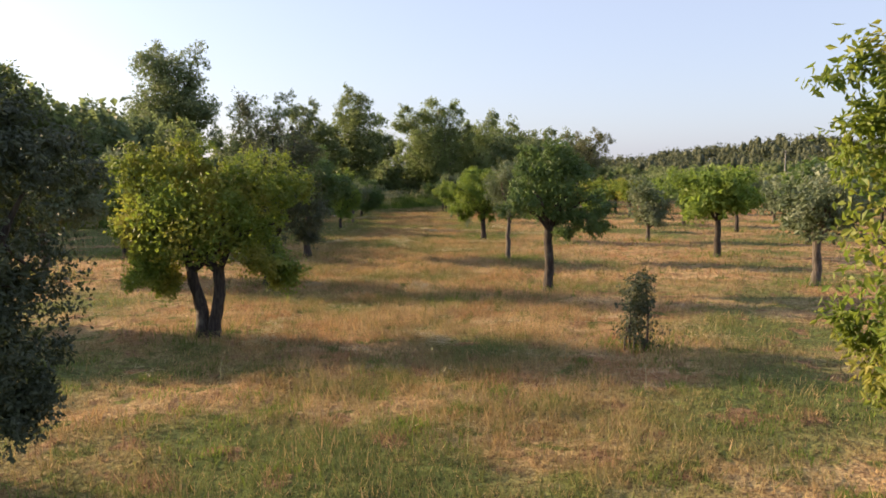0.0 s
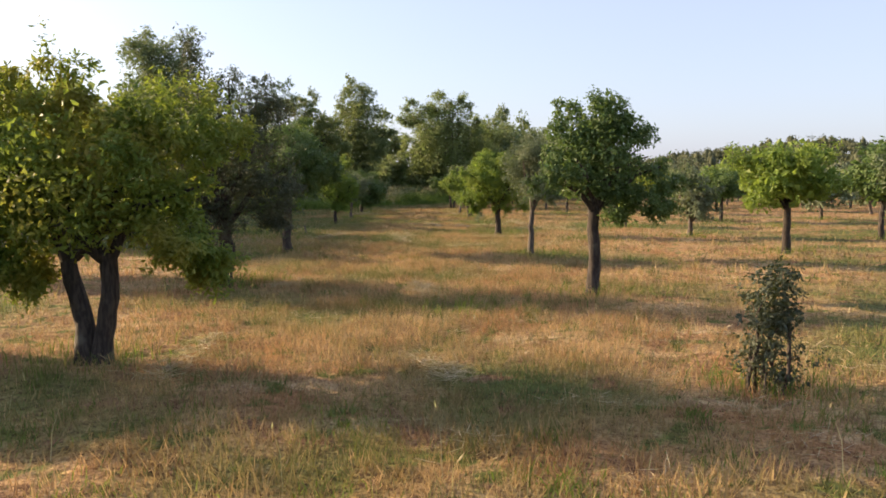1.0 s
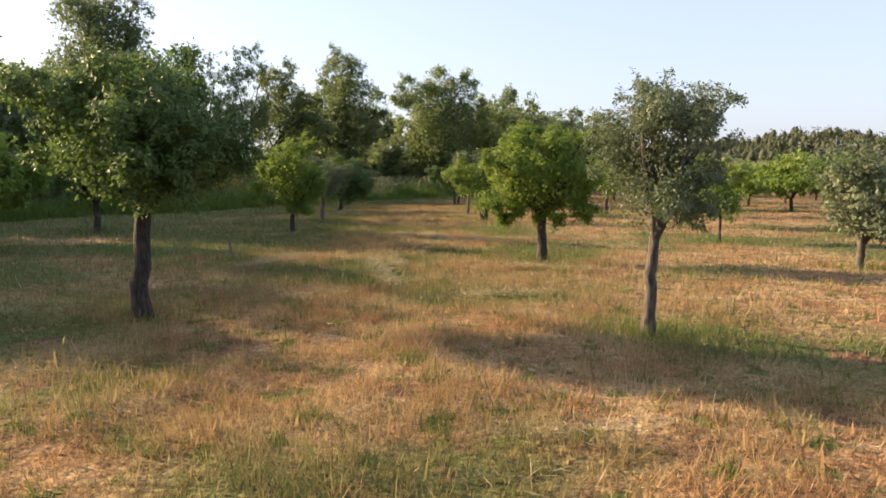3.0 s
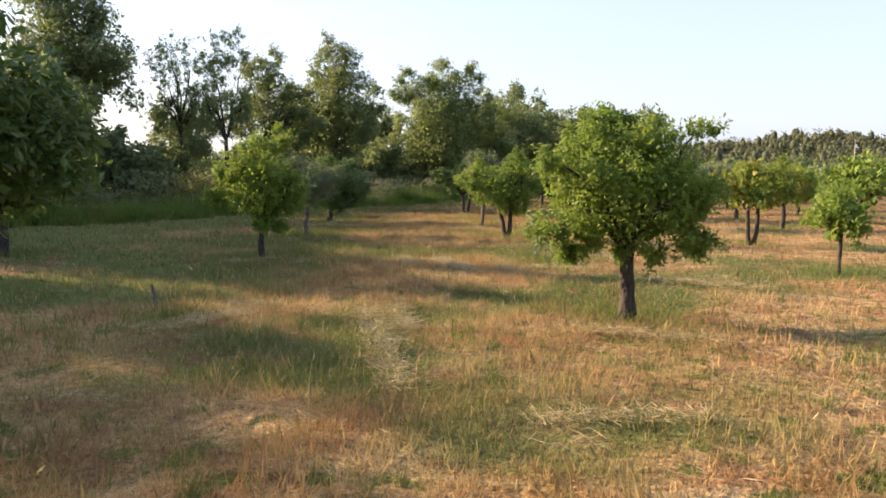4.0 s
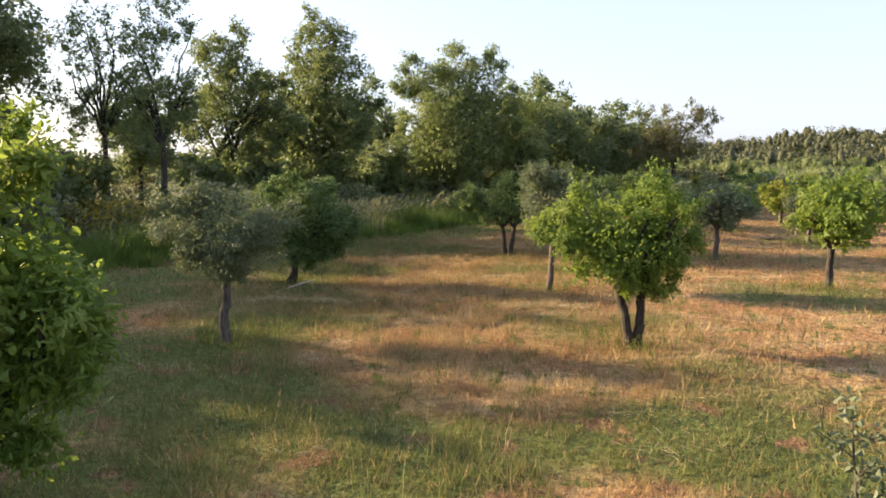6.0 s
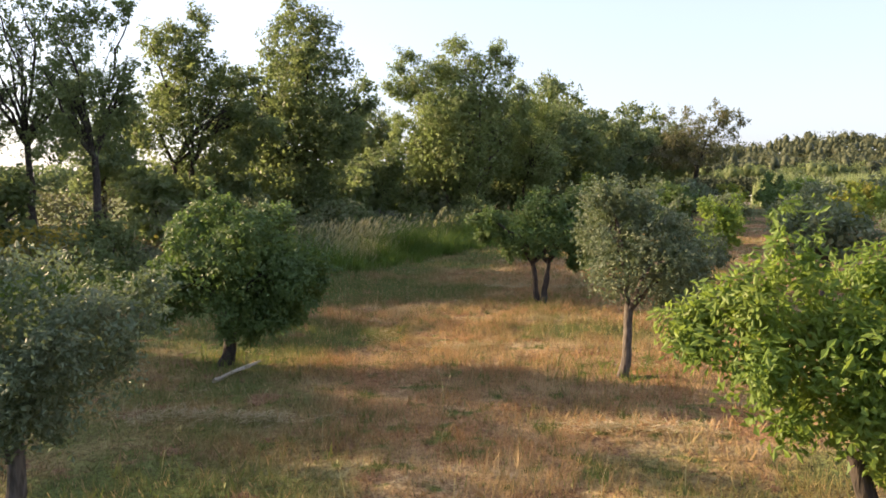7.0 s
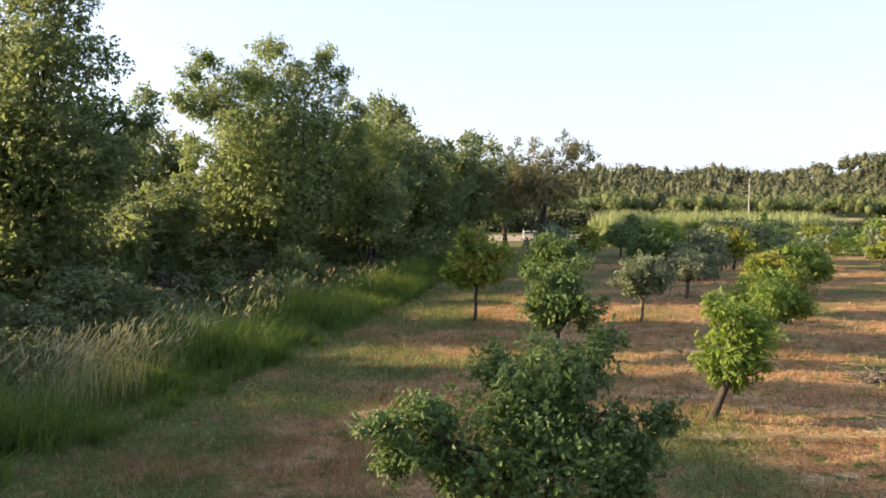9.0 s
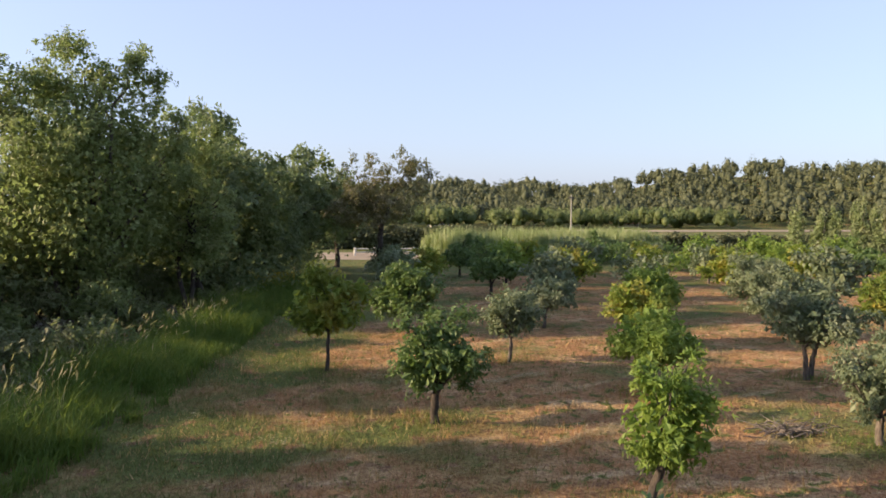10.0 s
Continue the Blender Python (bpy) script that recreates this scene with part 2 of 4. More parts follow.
def tube(line, radii, sides, rng, rough=0.06):
    """Vertices and quads of a knobbly tapering tube along a line."""
    line, radii = np.asarray(line, float), np.asarray(radii, float)
    ahead = np.gradient(line, axis=0)
    ahead /= np.linalg.norm(ahead, axis=1)[:, None] + 1e-9
    side = np.cross(ahead, (0.3, 0.9, 0.2))
    side /= np.linalg.norm(side, axis=1)[:, None] + 1e-9
    other = np.cross(ahead, side)
    ang = np.linspace(0, 2 * np.pi, sides, endpoint=False)
    r = radii[:, None] * (1 + rng.normal(0, rough, (len(line), sides)))
    v = line[:, None] + r[..., None] * (np.cos(ang)[:, None] * side[:, None] + np.sin(ang)[:, None] * other[:, None])
    n = len(line)
    i, j = np.meshgrid(np.arange(n - 1), np.arange(sides), indexing="ij")
    k = (j + 1) % sides
    f = np.stack([i * sides + j, i * sides + k, (i + 1) * sides + k, (i + 1) * sides + j], -1).reshape(-1, 4)
    return v.reshape(-1, 3), f


def merged(pieces):
    verts, faces, at = [], [], 0
    for v, f in pieces:
        verts.append(v)
        faces.append(f + at)
        at += len(v)
    return np.concatenate(verts), np.concatenate(faces)


def bend(a, b, n, rng, wild=0.06, sag=0.0):
    """A crooked line from a to b."""
    a, b = np.asarray(a, float), np.asarray(b, float)
    s = np.linspace(0, 1, n)[:, None]
    line = a + (b - a) * s
    length = np.linalg.norm(b - a)
    wob = np.cumsum(rng.normal(0, wild * length / n ** 0.5, (n, 3)), 0)
    wob = wob - s * wob[-1]
    line = line + wob * np.sin(np.pi * s)
    line[:, 2] += sag * length * np.sin(np.pi * s[:, 0])
    return line


SPRAY = 6      # leaves on one twig tip


def leaves(at, out, length, width, rng, fold=0.25, spread=0.9, hang=0.25, fine=False, facing=False):
    """Folded leaves at the points, turned roughly the way out: four-cornered, or six-cornered for near trees."""
    n = len(at)
    if facing:
        # blades turn their faces outwards and up, tips hang
        shared = np.repeat(rng.normal(0, 0.45, (n // SPRAY + 1, 3)), SPRAY, 0)[:n]
        face = out / (np.linalg.norm(out, axis=1)[:, None] + 1e-9) + (0, 0, 0.4) + shared + rng.normal(0, 0.52, (n, 3))
        tip = 0.35 * out + rng.normal(0, 0.8, (n, 3)) - (0, 0, 0.35)
        side = np.cross(face, tip)
        tip = np.cross(side, face)
        tip /= np.linalg.norm(tip, axis=1)[:, None] + 1e-9
    else:
        tip = out + rng.normal(0, spread, (n, 3))
        tip[:, 2] -= hang
        tip /= np.linalg.norm(tip, axis=1)[:, None] + 1e-9
        side = np.cross(tip, rng.normal(0, 1, (n, 3)) + (0, 0, 1.0))
    side /= np.linalg.norm(side, axis=1)[:, None] + 1e-9
    up = np.cross(side, tip)
    size = rng.uniform(0.65, 1.25, (n, 1))
    ln, wd = length * size, width * size
    if not fine:
        verts = np.stack([at, at + tip * ln * 0.56 + side * wd * 0.5 + up * wd * fold, at + tip * ln, at + tip * ln * 0.56 - side * wd * 0.5 + up * wd * fold], 1)
        base = np.arange(n)[:, None] * 4
        return verts.reshape(-1, 3), np.concatenate([base + (0, 1, 2), base + (0, 2, 3)])
    low, high = at + tip * ln * 0.3, at + tip * ln * 0.72 - up * ln * 0.04
    edge = side * wd * 0.5 + up * wd * fold
    back = -side * wd * 0.5 + up * wd * fold
    verts = np.stack([at, low + edge * 0.85, high + edge * 0.9, at + tip * ln - up * ln * 0.1, high + back * 0.9, low + back * 0.85], 1)
    base = np.arange(n)[:, None] * 6
    return verts.reshape(-1, 3), np.concatenate([base + (0, 1, 2, 3), base + (0, 3, 4, 5)])


def ball(n, rng):
    d = rng.normal(0, 1, (n, 3))
    return d / np.linalg.norm(d, axis=1)[:, None]


def crown_points(centre, radii, clumps, count, rng, clump=0.34, shell=(0.45, 0.95), leaf=0.1):
    """Clump centres inside an uneven ellipsoid, and leaf points and ways out round them."""
    d = ball(clumps, rng)
    c = np.asarray(centre) + d * np.asarray(radii) * (rng.uniform(*shell, clumps) * (1 + rng.normal(0, 0.08, clumps)))[:, None]
    size = clump * min(radii[0], radii[2]) * rng.uniform(0.6, 1.35, clumps)
    count = max(4, count // SPRAY)
    pick = rng.choice(clumps, count, p=size ** 2 / (size ** 2).sum())
    way = ball(count, rng)
    r = size[pick] * rng.uniform(0.2, 1.0, count) ** 0.6
    at = c[pick] + way * r[:, None] * (1, 1, 0.8)
    # leaves sit in sprays round the twig tips
    at = np.repeat(at, SPRAY, 0) + rng.normal(0, 0.34 * leaf, (count * SPRAY, 3))
    way = np.repeat(way, SPRAY, 0)
    return c, at, 0.8 * way + 0.7 * (at - np.asarray(centre)) / np.asarray(radii)


def lobes_of(centre, radii, rng, number, core=0.64):
    """A core and lobes that reach the crown's outline here and there."""
    made = [(*centre, *(np.asarray(radii) * core))]
    turn = rng.uniform(0, 6.28)
    for k in range(number):
        a = turn + 2.4 * k + rng.normal(0, 0.25)
        up = rng.uniform(-0.75, 0.9) if k % 3 else rng.uniform(-0.8, -0.35)
        d = np.array([math.cos(a) * (1 - up * up) ** 0.5, math.sin(a) * (1 - up * up) ** 0.5, up])
        s = rng.uniform(0.28, 0.52)
        made.append((*(np.asarray(centre) + d * radii * (1 - s * 0.84)), *(np.asarray(radii) * s * (1, 1, 0.9))))
    return made


def ragged(lobes, rng):
    """Smaller lobes break the outline of given ones."""
    made = []
    for l in lobes:
        r = np.array(l[3:])
        made.append((*l[:3], *(r * 0.86)))
        for d in ball(5, rng):
            made.append((*(np.array(l[:3]) + d * r * 0.72), *(r * rng.uniform(0.28, 0.46))))
    return made


def lobed_crown(lobes, clumps, count, rng, clump, leaf):
    weight = np.array([l[3] * l[5] for l in lobes])
    weight = weight / weight.sum()
    cs, ats, ways = [], [], []
    for l, w in zip(lobes, weight):
        c, at, way = crown_points(l[:3], l[3:], max(14, int(clumps * w)), max(60, int(count * w)), rng, clump * 1.15, (0.3, 0.88), leaf)
        cs.append(c)
        ats.append(at)
        ways.append(way)
    return np.concatenate(cs), np.concatenate(ats), np.concatenate(ways)


def tree_mesh_parts(rng, h, w, bot, offx, leaf_mat, bark, count, leaf, trunks=1, girth=0.12, lean=0.0, clumps=60, clump=0.32, fork=None, limbs=7, squeeze=1.0, lobes=None, number=9, fine=False, sprigs=55, dense=1.5, slim=0.6, core=0.64):
    """Meshes of a tree that stands at the origin: trunks, limbs and crown."""
    fork = bot + 0.12 * (h - bot) if fork is None else fork
    centre = np.array([offx, 0, (h + bot) / 2])
    radii = np.array([w / 2 * 1.05, w / 2 * 1.05, (h - bot) / 2])
    c, at, way = lobed_crown(ragged(lobes, rng) if lobes else lobes_of(centre, radii, rng, number, core), clumps, count, rng, clump, leaf)
    # leaves within, mostly low, that close the crown from below
    deep = count // 6
    inner = ball(deep, rng) * (rng.uniform(0, 1, (deep, 1)) ** 0.45) * radii * 0.72 + centre
    inner[:, 2] -= (inner[:, 2] - bot) * rng.uniform(0, 0.35, len(inner))
    inner_way = ball(deep, rng)
    # sprigs that stand out of the outline
    outer = np.argsort(-np.linalg.norm((c - centre) / radii, axis=1))[:sprigs * 3]
    outer = rng.choice(outer, min(sprigs, len(outer)), replace=False)
    s0 = c[outer]
    sd = (s0 - centre) / radii
    sd = sd / np.linalg.norm(sd, axis=1)[:, None] + rng.normal(0, 0.25, sd.shape) + (0, 0, 0.25)
    k = rng.integers(0, len(outer), max(60, count // 9))
    far = rng.uniform(0, 1, len(k)) ** 1.8
    sa = s0[k] + sd[k] * (far * 0.11 * w ** 0.6)[:, None] + rng.normal(0, 0.012 * w, (len(k), 3))
    at, way = np.concatenate([at, sa]), np.concatenate([way, sd[k] + (0, 0, 0.4)])
    shrink = 1 + (squeeze - 1) * np.clip((at[:, 2:3] - bot) / (h - bot), 0, 1)
    at[:, :2] = centre[:2] + (at[:, :2] - centre[:2]) * shrink
    at[:, 2] = np.maximum(at[:, 2], 0.05)
    stems, tops = [], []
    for k in range(trunks):
        foot = np.array([0.06 * (k - (trunks - 1) / 2) * 2.0 * girth / 0.12, 0, -0.08])
        top = np.array([offx * 0.3 + lean + (0.34 * (k - (trunks - 1) / 2)) * w / 2.5, rng.normal(0, 0.06), fork])
        line = bend(foot, top, 9, rng, 0.045)
        g = girth / (1 + 0.25 * (trunks - 1))
        rad = np.linspace(1.0, 0.75, 9) * g
        rad[0] *= 1.3
        rad[1] *= 1.08
        stems.append(tube(line, rad, 10, rng, 0.06))
        tops.append(top)
    order = np.argsort(-np.linalg.norm((c - centre) / radii, axis=1))
    boughs = []
    for k in range(limbs):
        top = tops[k % trunks]
        goal = c[order[k * max(1, len(order) // (2 * limbs))]]
        goal = centre + (goal - centre) * 0.85
        goal[2] = max(goal[2], fork + (0.3 + 0.04 * (k % 4)) * (h - fork))
        line = bend(top - (0, 0, 0.12), goal, 7, rng, 0.09, 0.1)
        bough = [tube(line, np.linspace(0.5, 0.1, 7) * girth, 6, rng)]
        near = np.argsort(np.linalg.norm(c - line[4], axis=1))[:5]
        for m in near:
            bough.append(tube(bend(line[rng.integers(2, 5)], c[m], 5, rng, 0.1, 0.05), np.linspace(0.17, 0.04, 5) * girth, 4, rng))
        boughs.append(merged(bough))
    inner[:, :2] = centre[:2] + (inner[:, :2] - centre[:2]) * (1 + (squeeze - 1) * np.clip((inner[:, 2:3] - bot) / (h - bot), 0, 1))
    lv, lf = merged([leaves(at, way, leaf, leaf * slim, rng, fine=fine, facing=True), leaves(inner, inner_way, leaf * dense, leaf * (0.75 if dense > 1 else 0.58) * dense, rng, fine=fine)])
    return stems, boughs, (lv, lf), leaf_mat, bark


def plant_tree(name, x, y, label, category, group, parts_made, turn=0.0):
    stems, boughs, crown, leaf_mat, bark = parts_made
    thing = new(name)
    for v, f in stems:
        piece("trunk", v, f, bark, thing, smooth=True)
    for v, f in boughs:
        piece("branch", v, f, bark, thing, smooth=True)
    piece("crown", *crown, leaf_mat, thing)
    thing.matrix_basis = pose(x, y, height(x, y), 0, 0, turn)
    return tagged(thing, label, category, group)


# ---- ground ----
EDGE = [(-40.0, -5.0), (-27.0, 22.0), (-20.5, 38.0), (-15.6, 48.5), (-11.9, 55.5), (-8.0, 62.8), (-5.2, 68.6), (-2.0, 75.8), (4.3, 90.5), (12.0, 108.0), (17.5, 121.0)]


def smooth(v, lo, hi):
    s = np.clip((v - lo) / (hi - lo), 0, 1)
    return s * s * (3 - 2 * s)


def inside(x, y):
    """Metres into the meadow from the hedge line; negative behind it."""
    e = np.array(EDGE)
    return (np.asarray(x) - np.interp(y, e[:, 1], e[:, 0])) * 0.905


def height(x, y):
    x, y = np.asarray(x, float), np.asarray(y, float)
    far = np.hypot(x, y)
    az = np.degrees(np.arctan2(x, y))
    roll = 0.025 * np.sin(x * 1.7 + 0.6 * y) * np.cos(y * 1.3 - 0.4 * x) + 0.02 * np.sin(x * 0.43 + y * 0.57)
    roll = roll + 0.022 * np.sin(x * 3.1 + 1.7 * np.sin(y * 1.1)) * np.sin(y * 4.3 + 1.3 * np.sin(x * 0.9)) + 0.012 * np.sin(x * 6.7 + 2.0 * np.sin(y * 2.3))
    roll = roll * (1 - smooth(far, 120, 200))
    bank = -0.35 * np.exp(-((inside(x, y) + 4.0) / 1.6) ** 2) * (1 - smooth(far, 110, 150))
    ridge = smooth(az, 2, 18) * (1 - 0.6 * smooth(az, 95, 150))
    hill = ridge * (19 + 17 * smooth(az, 20, 52) + 3.5 * np.sin(az * 0.35) + 2 * np.sin(az * 0.9 + 1)) * smooth(far, 385, 640)
    hill = hill + 9 * smooth(far, 900, 1500) + 24 * smooth(far, 1500, 2600) * (0.6 + 0.4 * np.sin(az * 0.21))
    return roll + bank + hill


def spaced(lo, hi, step, reach):
    inner = np.arange(lo, hi + 1e-6, step)
    outer, d, s = [], 0.0, step
    while d < reach:
        s *= 1.16
        d += s
        outer.append(d)
    outer = np.array(outer)
    return np.concatenate([lo - outer[::-1], inner, hi + outer])


gx, gy = np.meshgrid(spaced(-20, 24, 0.36, 3200), spaced(0, 92, 0.36, 3200), indexing="ij")
ni, nj = gx.shape
i, j = np.meshgrid(np.arange(ni - 1), np.arange(nj - 1), indexing="ij")
quads = np.stack([i * nj + j, (i + 1) * nj + j, (i + 1) * nj + j + 1, i * nj + j + 1], -1).reshape(-1, 4)
ground = piece("ground", np.stack([gx, gy, height(gx, gy)], -1).reshape(-1, 3), quads, M_GROUND, smooth=True)
tagged(ground, "dry mown meadow with straw and green patches", "ground", kind="structure")


# ---- orchard ----
KINDS = {
    "oak": (M_OAK, M_BARK, "young downy oak with fresh green leaves"),
    "yellow": (M_OAK_YELLOW, M_BARK, "young downy oak with yellowing green leaves"),
    "dark": (M_OAK_DARK, M_BARK, "young downy oak with deep green leaves"),
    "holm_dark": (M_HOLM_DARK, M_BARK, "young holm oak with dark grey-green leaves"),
    "holm": (M_HOLM, M_BARK_PALE, "young holm oak with grey-green leaves"),
}
# x, y, height, crown width, crown's lower edge, crown's shift, kind, stems, girth, what sets it apart
ORCHARD = [
    (4.95, 6.2, 4.0, 2.9, 0.9, -0.1, "yellow", 1, 0.12, "and low skirts"),
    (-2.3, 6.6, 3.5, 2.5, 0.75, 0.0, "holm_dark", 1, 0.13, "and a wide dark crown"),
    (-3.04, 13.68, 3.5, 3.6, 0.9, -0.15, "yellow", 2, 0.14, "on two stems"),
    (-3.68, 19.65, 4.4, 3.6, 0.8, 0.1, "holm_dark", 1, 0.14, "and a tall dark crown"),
    (-4.26, 26.4, 4.1, 3.1, 1.2, 0.05, "dark", 1, 0.13, "and a straight stem"),
    (-8.8, 7.7, 3.9, 3.6, 0.9, 0.0, "dark", 1, 0.12, "and a broad crown"),
    (-9.5, 14.2, 3.9, 3.6, 0.9, 0.0, "oak", 1, 0.12, "and a round crown"),
    (-10.2, 21.2, 4.3, 4.0, 0.8, 0.0, "holm", 1, 0.12, "and a round crown"),
    (-10.9, 27.4, 3.6, 3.3, 0.9, 0.0, "dark", 1, 0.12, "and a round crown"),
    (3.03, 19.1, 3.75, 2.3, 1.25, -0.05, "dark", 1, 0.122, "and a crooked stem"),
    (2.33, 26.1, 3.65, 1.9, 0.95, 0.08, "holm", 1, 0.085, "and a thin upright crown"),
    (1.55, 33.6, 3.35, 2.95, 0.85, 0.0, "oak", 1, 0.12, "and a round crown"),
    (0.24, 47.0, 2.75, 2.75, 0.7, -0.25, "oak", 2, 0.10, "on forked stems"),
    (-0.6, 53.0, 3.0, 2.6, 0.85, 0.3, "holm", 1, 0.08, "and a round silvery crown"),
    (-1.3, 59.42, 2.85, 2.75, 0.85, -0.1, "dark", 2, 0.10, "on two stems"),
    (-5.66, 40.1, 3.15, 2.4, 0.7, 0.0, "oak", 1, 0.085, "and a slim bent stem"),
    (-6.22, 46.95, 2.75, 2.4, 0.8, 0.1, "holm", 1, 0.085, "and a silvery crown"),
    (-6.8, 53.45, 2.95, 3.1, 0.5, 0.3, "dark", 1, 0.12, "and a dense low crown"),
    (9.45, 20.0, 3.4, 2.6, 0.8, 0.0, "holm", 1, 0.12, ""),
    (9.2, 26.9, 3.55, 3.3, 1.0, -0.1, "oak", 1, 0.12, "and a broad crown"),
    (8.33, 33.4, 2.95, 2.1, 0.3, 0.0, "holm", 1, 0.10, "and a low crown"),
    (14.4, 32.4, 3.8, 2.6, 0.9, 0.0, "dark", 1, 0.11, ""),
    (13.6, 38.6, 3.0, 2.6, 0.9, 0.0, "oak", 1, 0.10, ""),
    (12.5, 43.9, 3.0, 2.3, 0.8, 0.0, "dark", 1, 0.10, ""),
    (7.1, 39.3, 2.3, 1.5, 0.6, 0.0, "oak", 1, 0.05, "and a thin stem"),
    (7.6, 46.2, 2.9, 2.6, 0.9, 0.0, "yellow", 2, 0.09, "on forked stems"),
    (6.0, 53.4, 3.05, 2.3, 0.7, 0.15, "oak", 1, 0.09, "and a ragged crown"),
    (11.4, 53.7, 3.0, 2.5, 0.9, 0.0, "yellow", 1, 0.10, ""),
    (5.2, 59.5, 2.9, 2.4, 0.8, 0.0, "holm", 1, 0.09, "and a dusky crown"),
    (11.45, 59.45, 2.8, 2.6, 0.75, 0.0, "yellow", 1, 0.11, ""),
    (3.95, 65.05, 2.45, 1.9, 0.6, 0.5, "oak", 1, 0.085, "and a leaning stem"),
    (10.7, 66.0, 2.4, 2.1, 0.3, 0.1, "holm", 1, 0.09, "and a low crown"),
    (3.2, 71.1, 2.6, 2.3, 0.55, 0.0, "dark", 1, 0.10, "and a dense crown"),
    (9.3, 71.3, 2.65, 2.6, 0.45, 0.05, "oak", 1, 0.09, ""),
    (14.7, 71.05, 3.0, 3.3, 0.75, 0.1, "holm", 2, 0.10, "on forked stems"),
    (2.6, 77.4, 3.1, 2.7, 1.0, 0.1, "yellow", 1, 0.06, "and a slim leaning stem"),
    (8.3, 76.8, 2.75, 2.2, 0.6, 0.1, "holm", 1, 0.07, ""),
    (13.9, 77.3, 2.9, 2.8, 0.35, 0.0, "yellow", 1, 0.09, ""),
    (20.2, 76.6, 3.1, 3.3, 0.4, -0.2, "holm", 1, 0.09, ""),
    (25.3, 76.4, 2.3, 2.4, 0.4, 0.0, "yellow", 1, 0.08, ""),
    (13.2, 82.5, 2.6, 2.6, 0.5, 0.2, "holm", 1, 0.08, ""),
    (19.3, 83.0, 3.0, 3.0, 0.3, 0.0, "oak", 1, 0.09, ""),
    (25.8, 83.5, 3.1, 3.2, 0.3, 0.0, "holm", 1, 0.09, ""),
    (7.4, 83.0, 3.0, 3.1, 0.4, 0.0, "dark", 1, 0.09, ""),
    (-11.6, 34.0, 3.5, 3.3, 0.8, 0.0, "oak", 1, 0.12, ""),
    (-12.1, 40.4, 3.4, 3.2, 0.8, 0.0, "dark", 1, 0.12, ""),
]


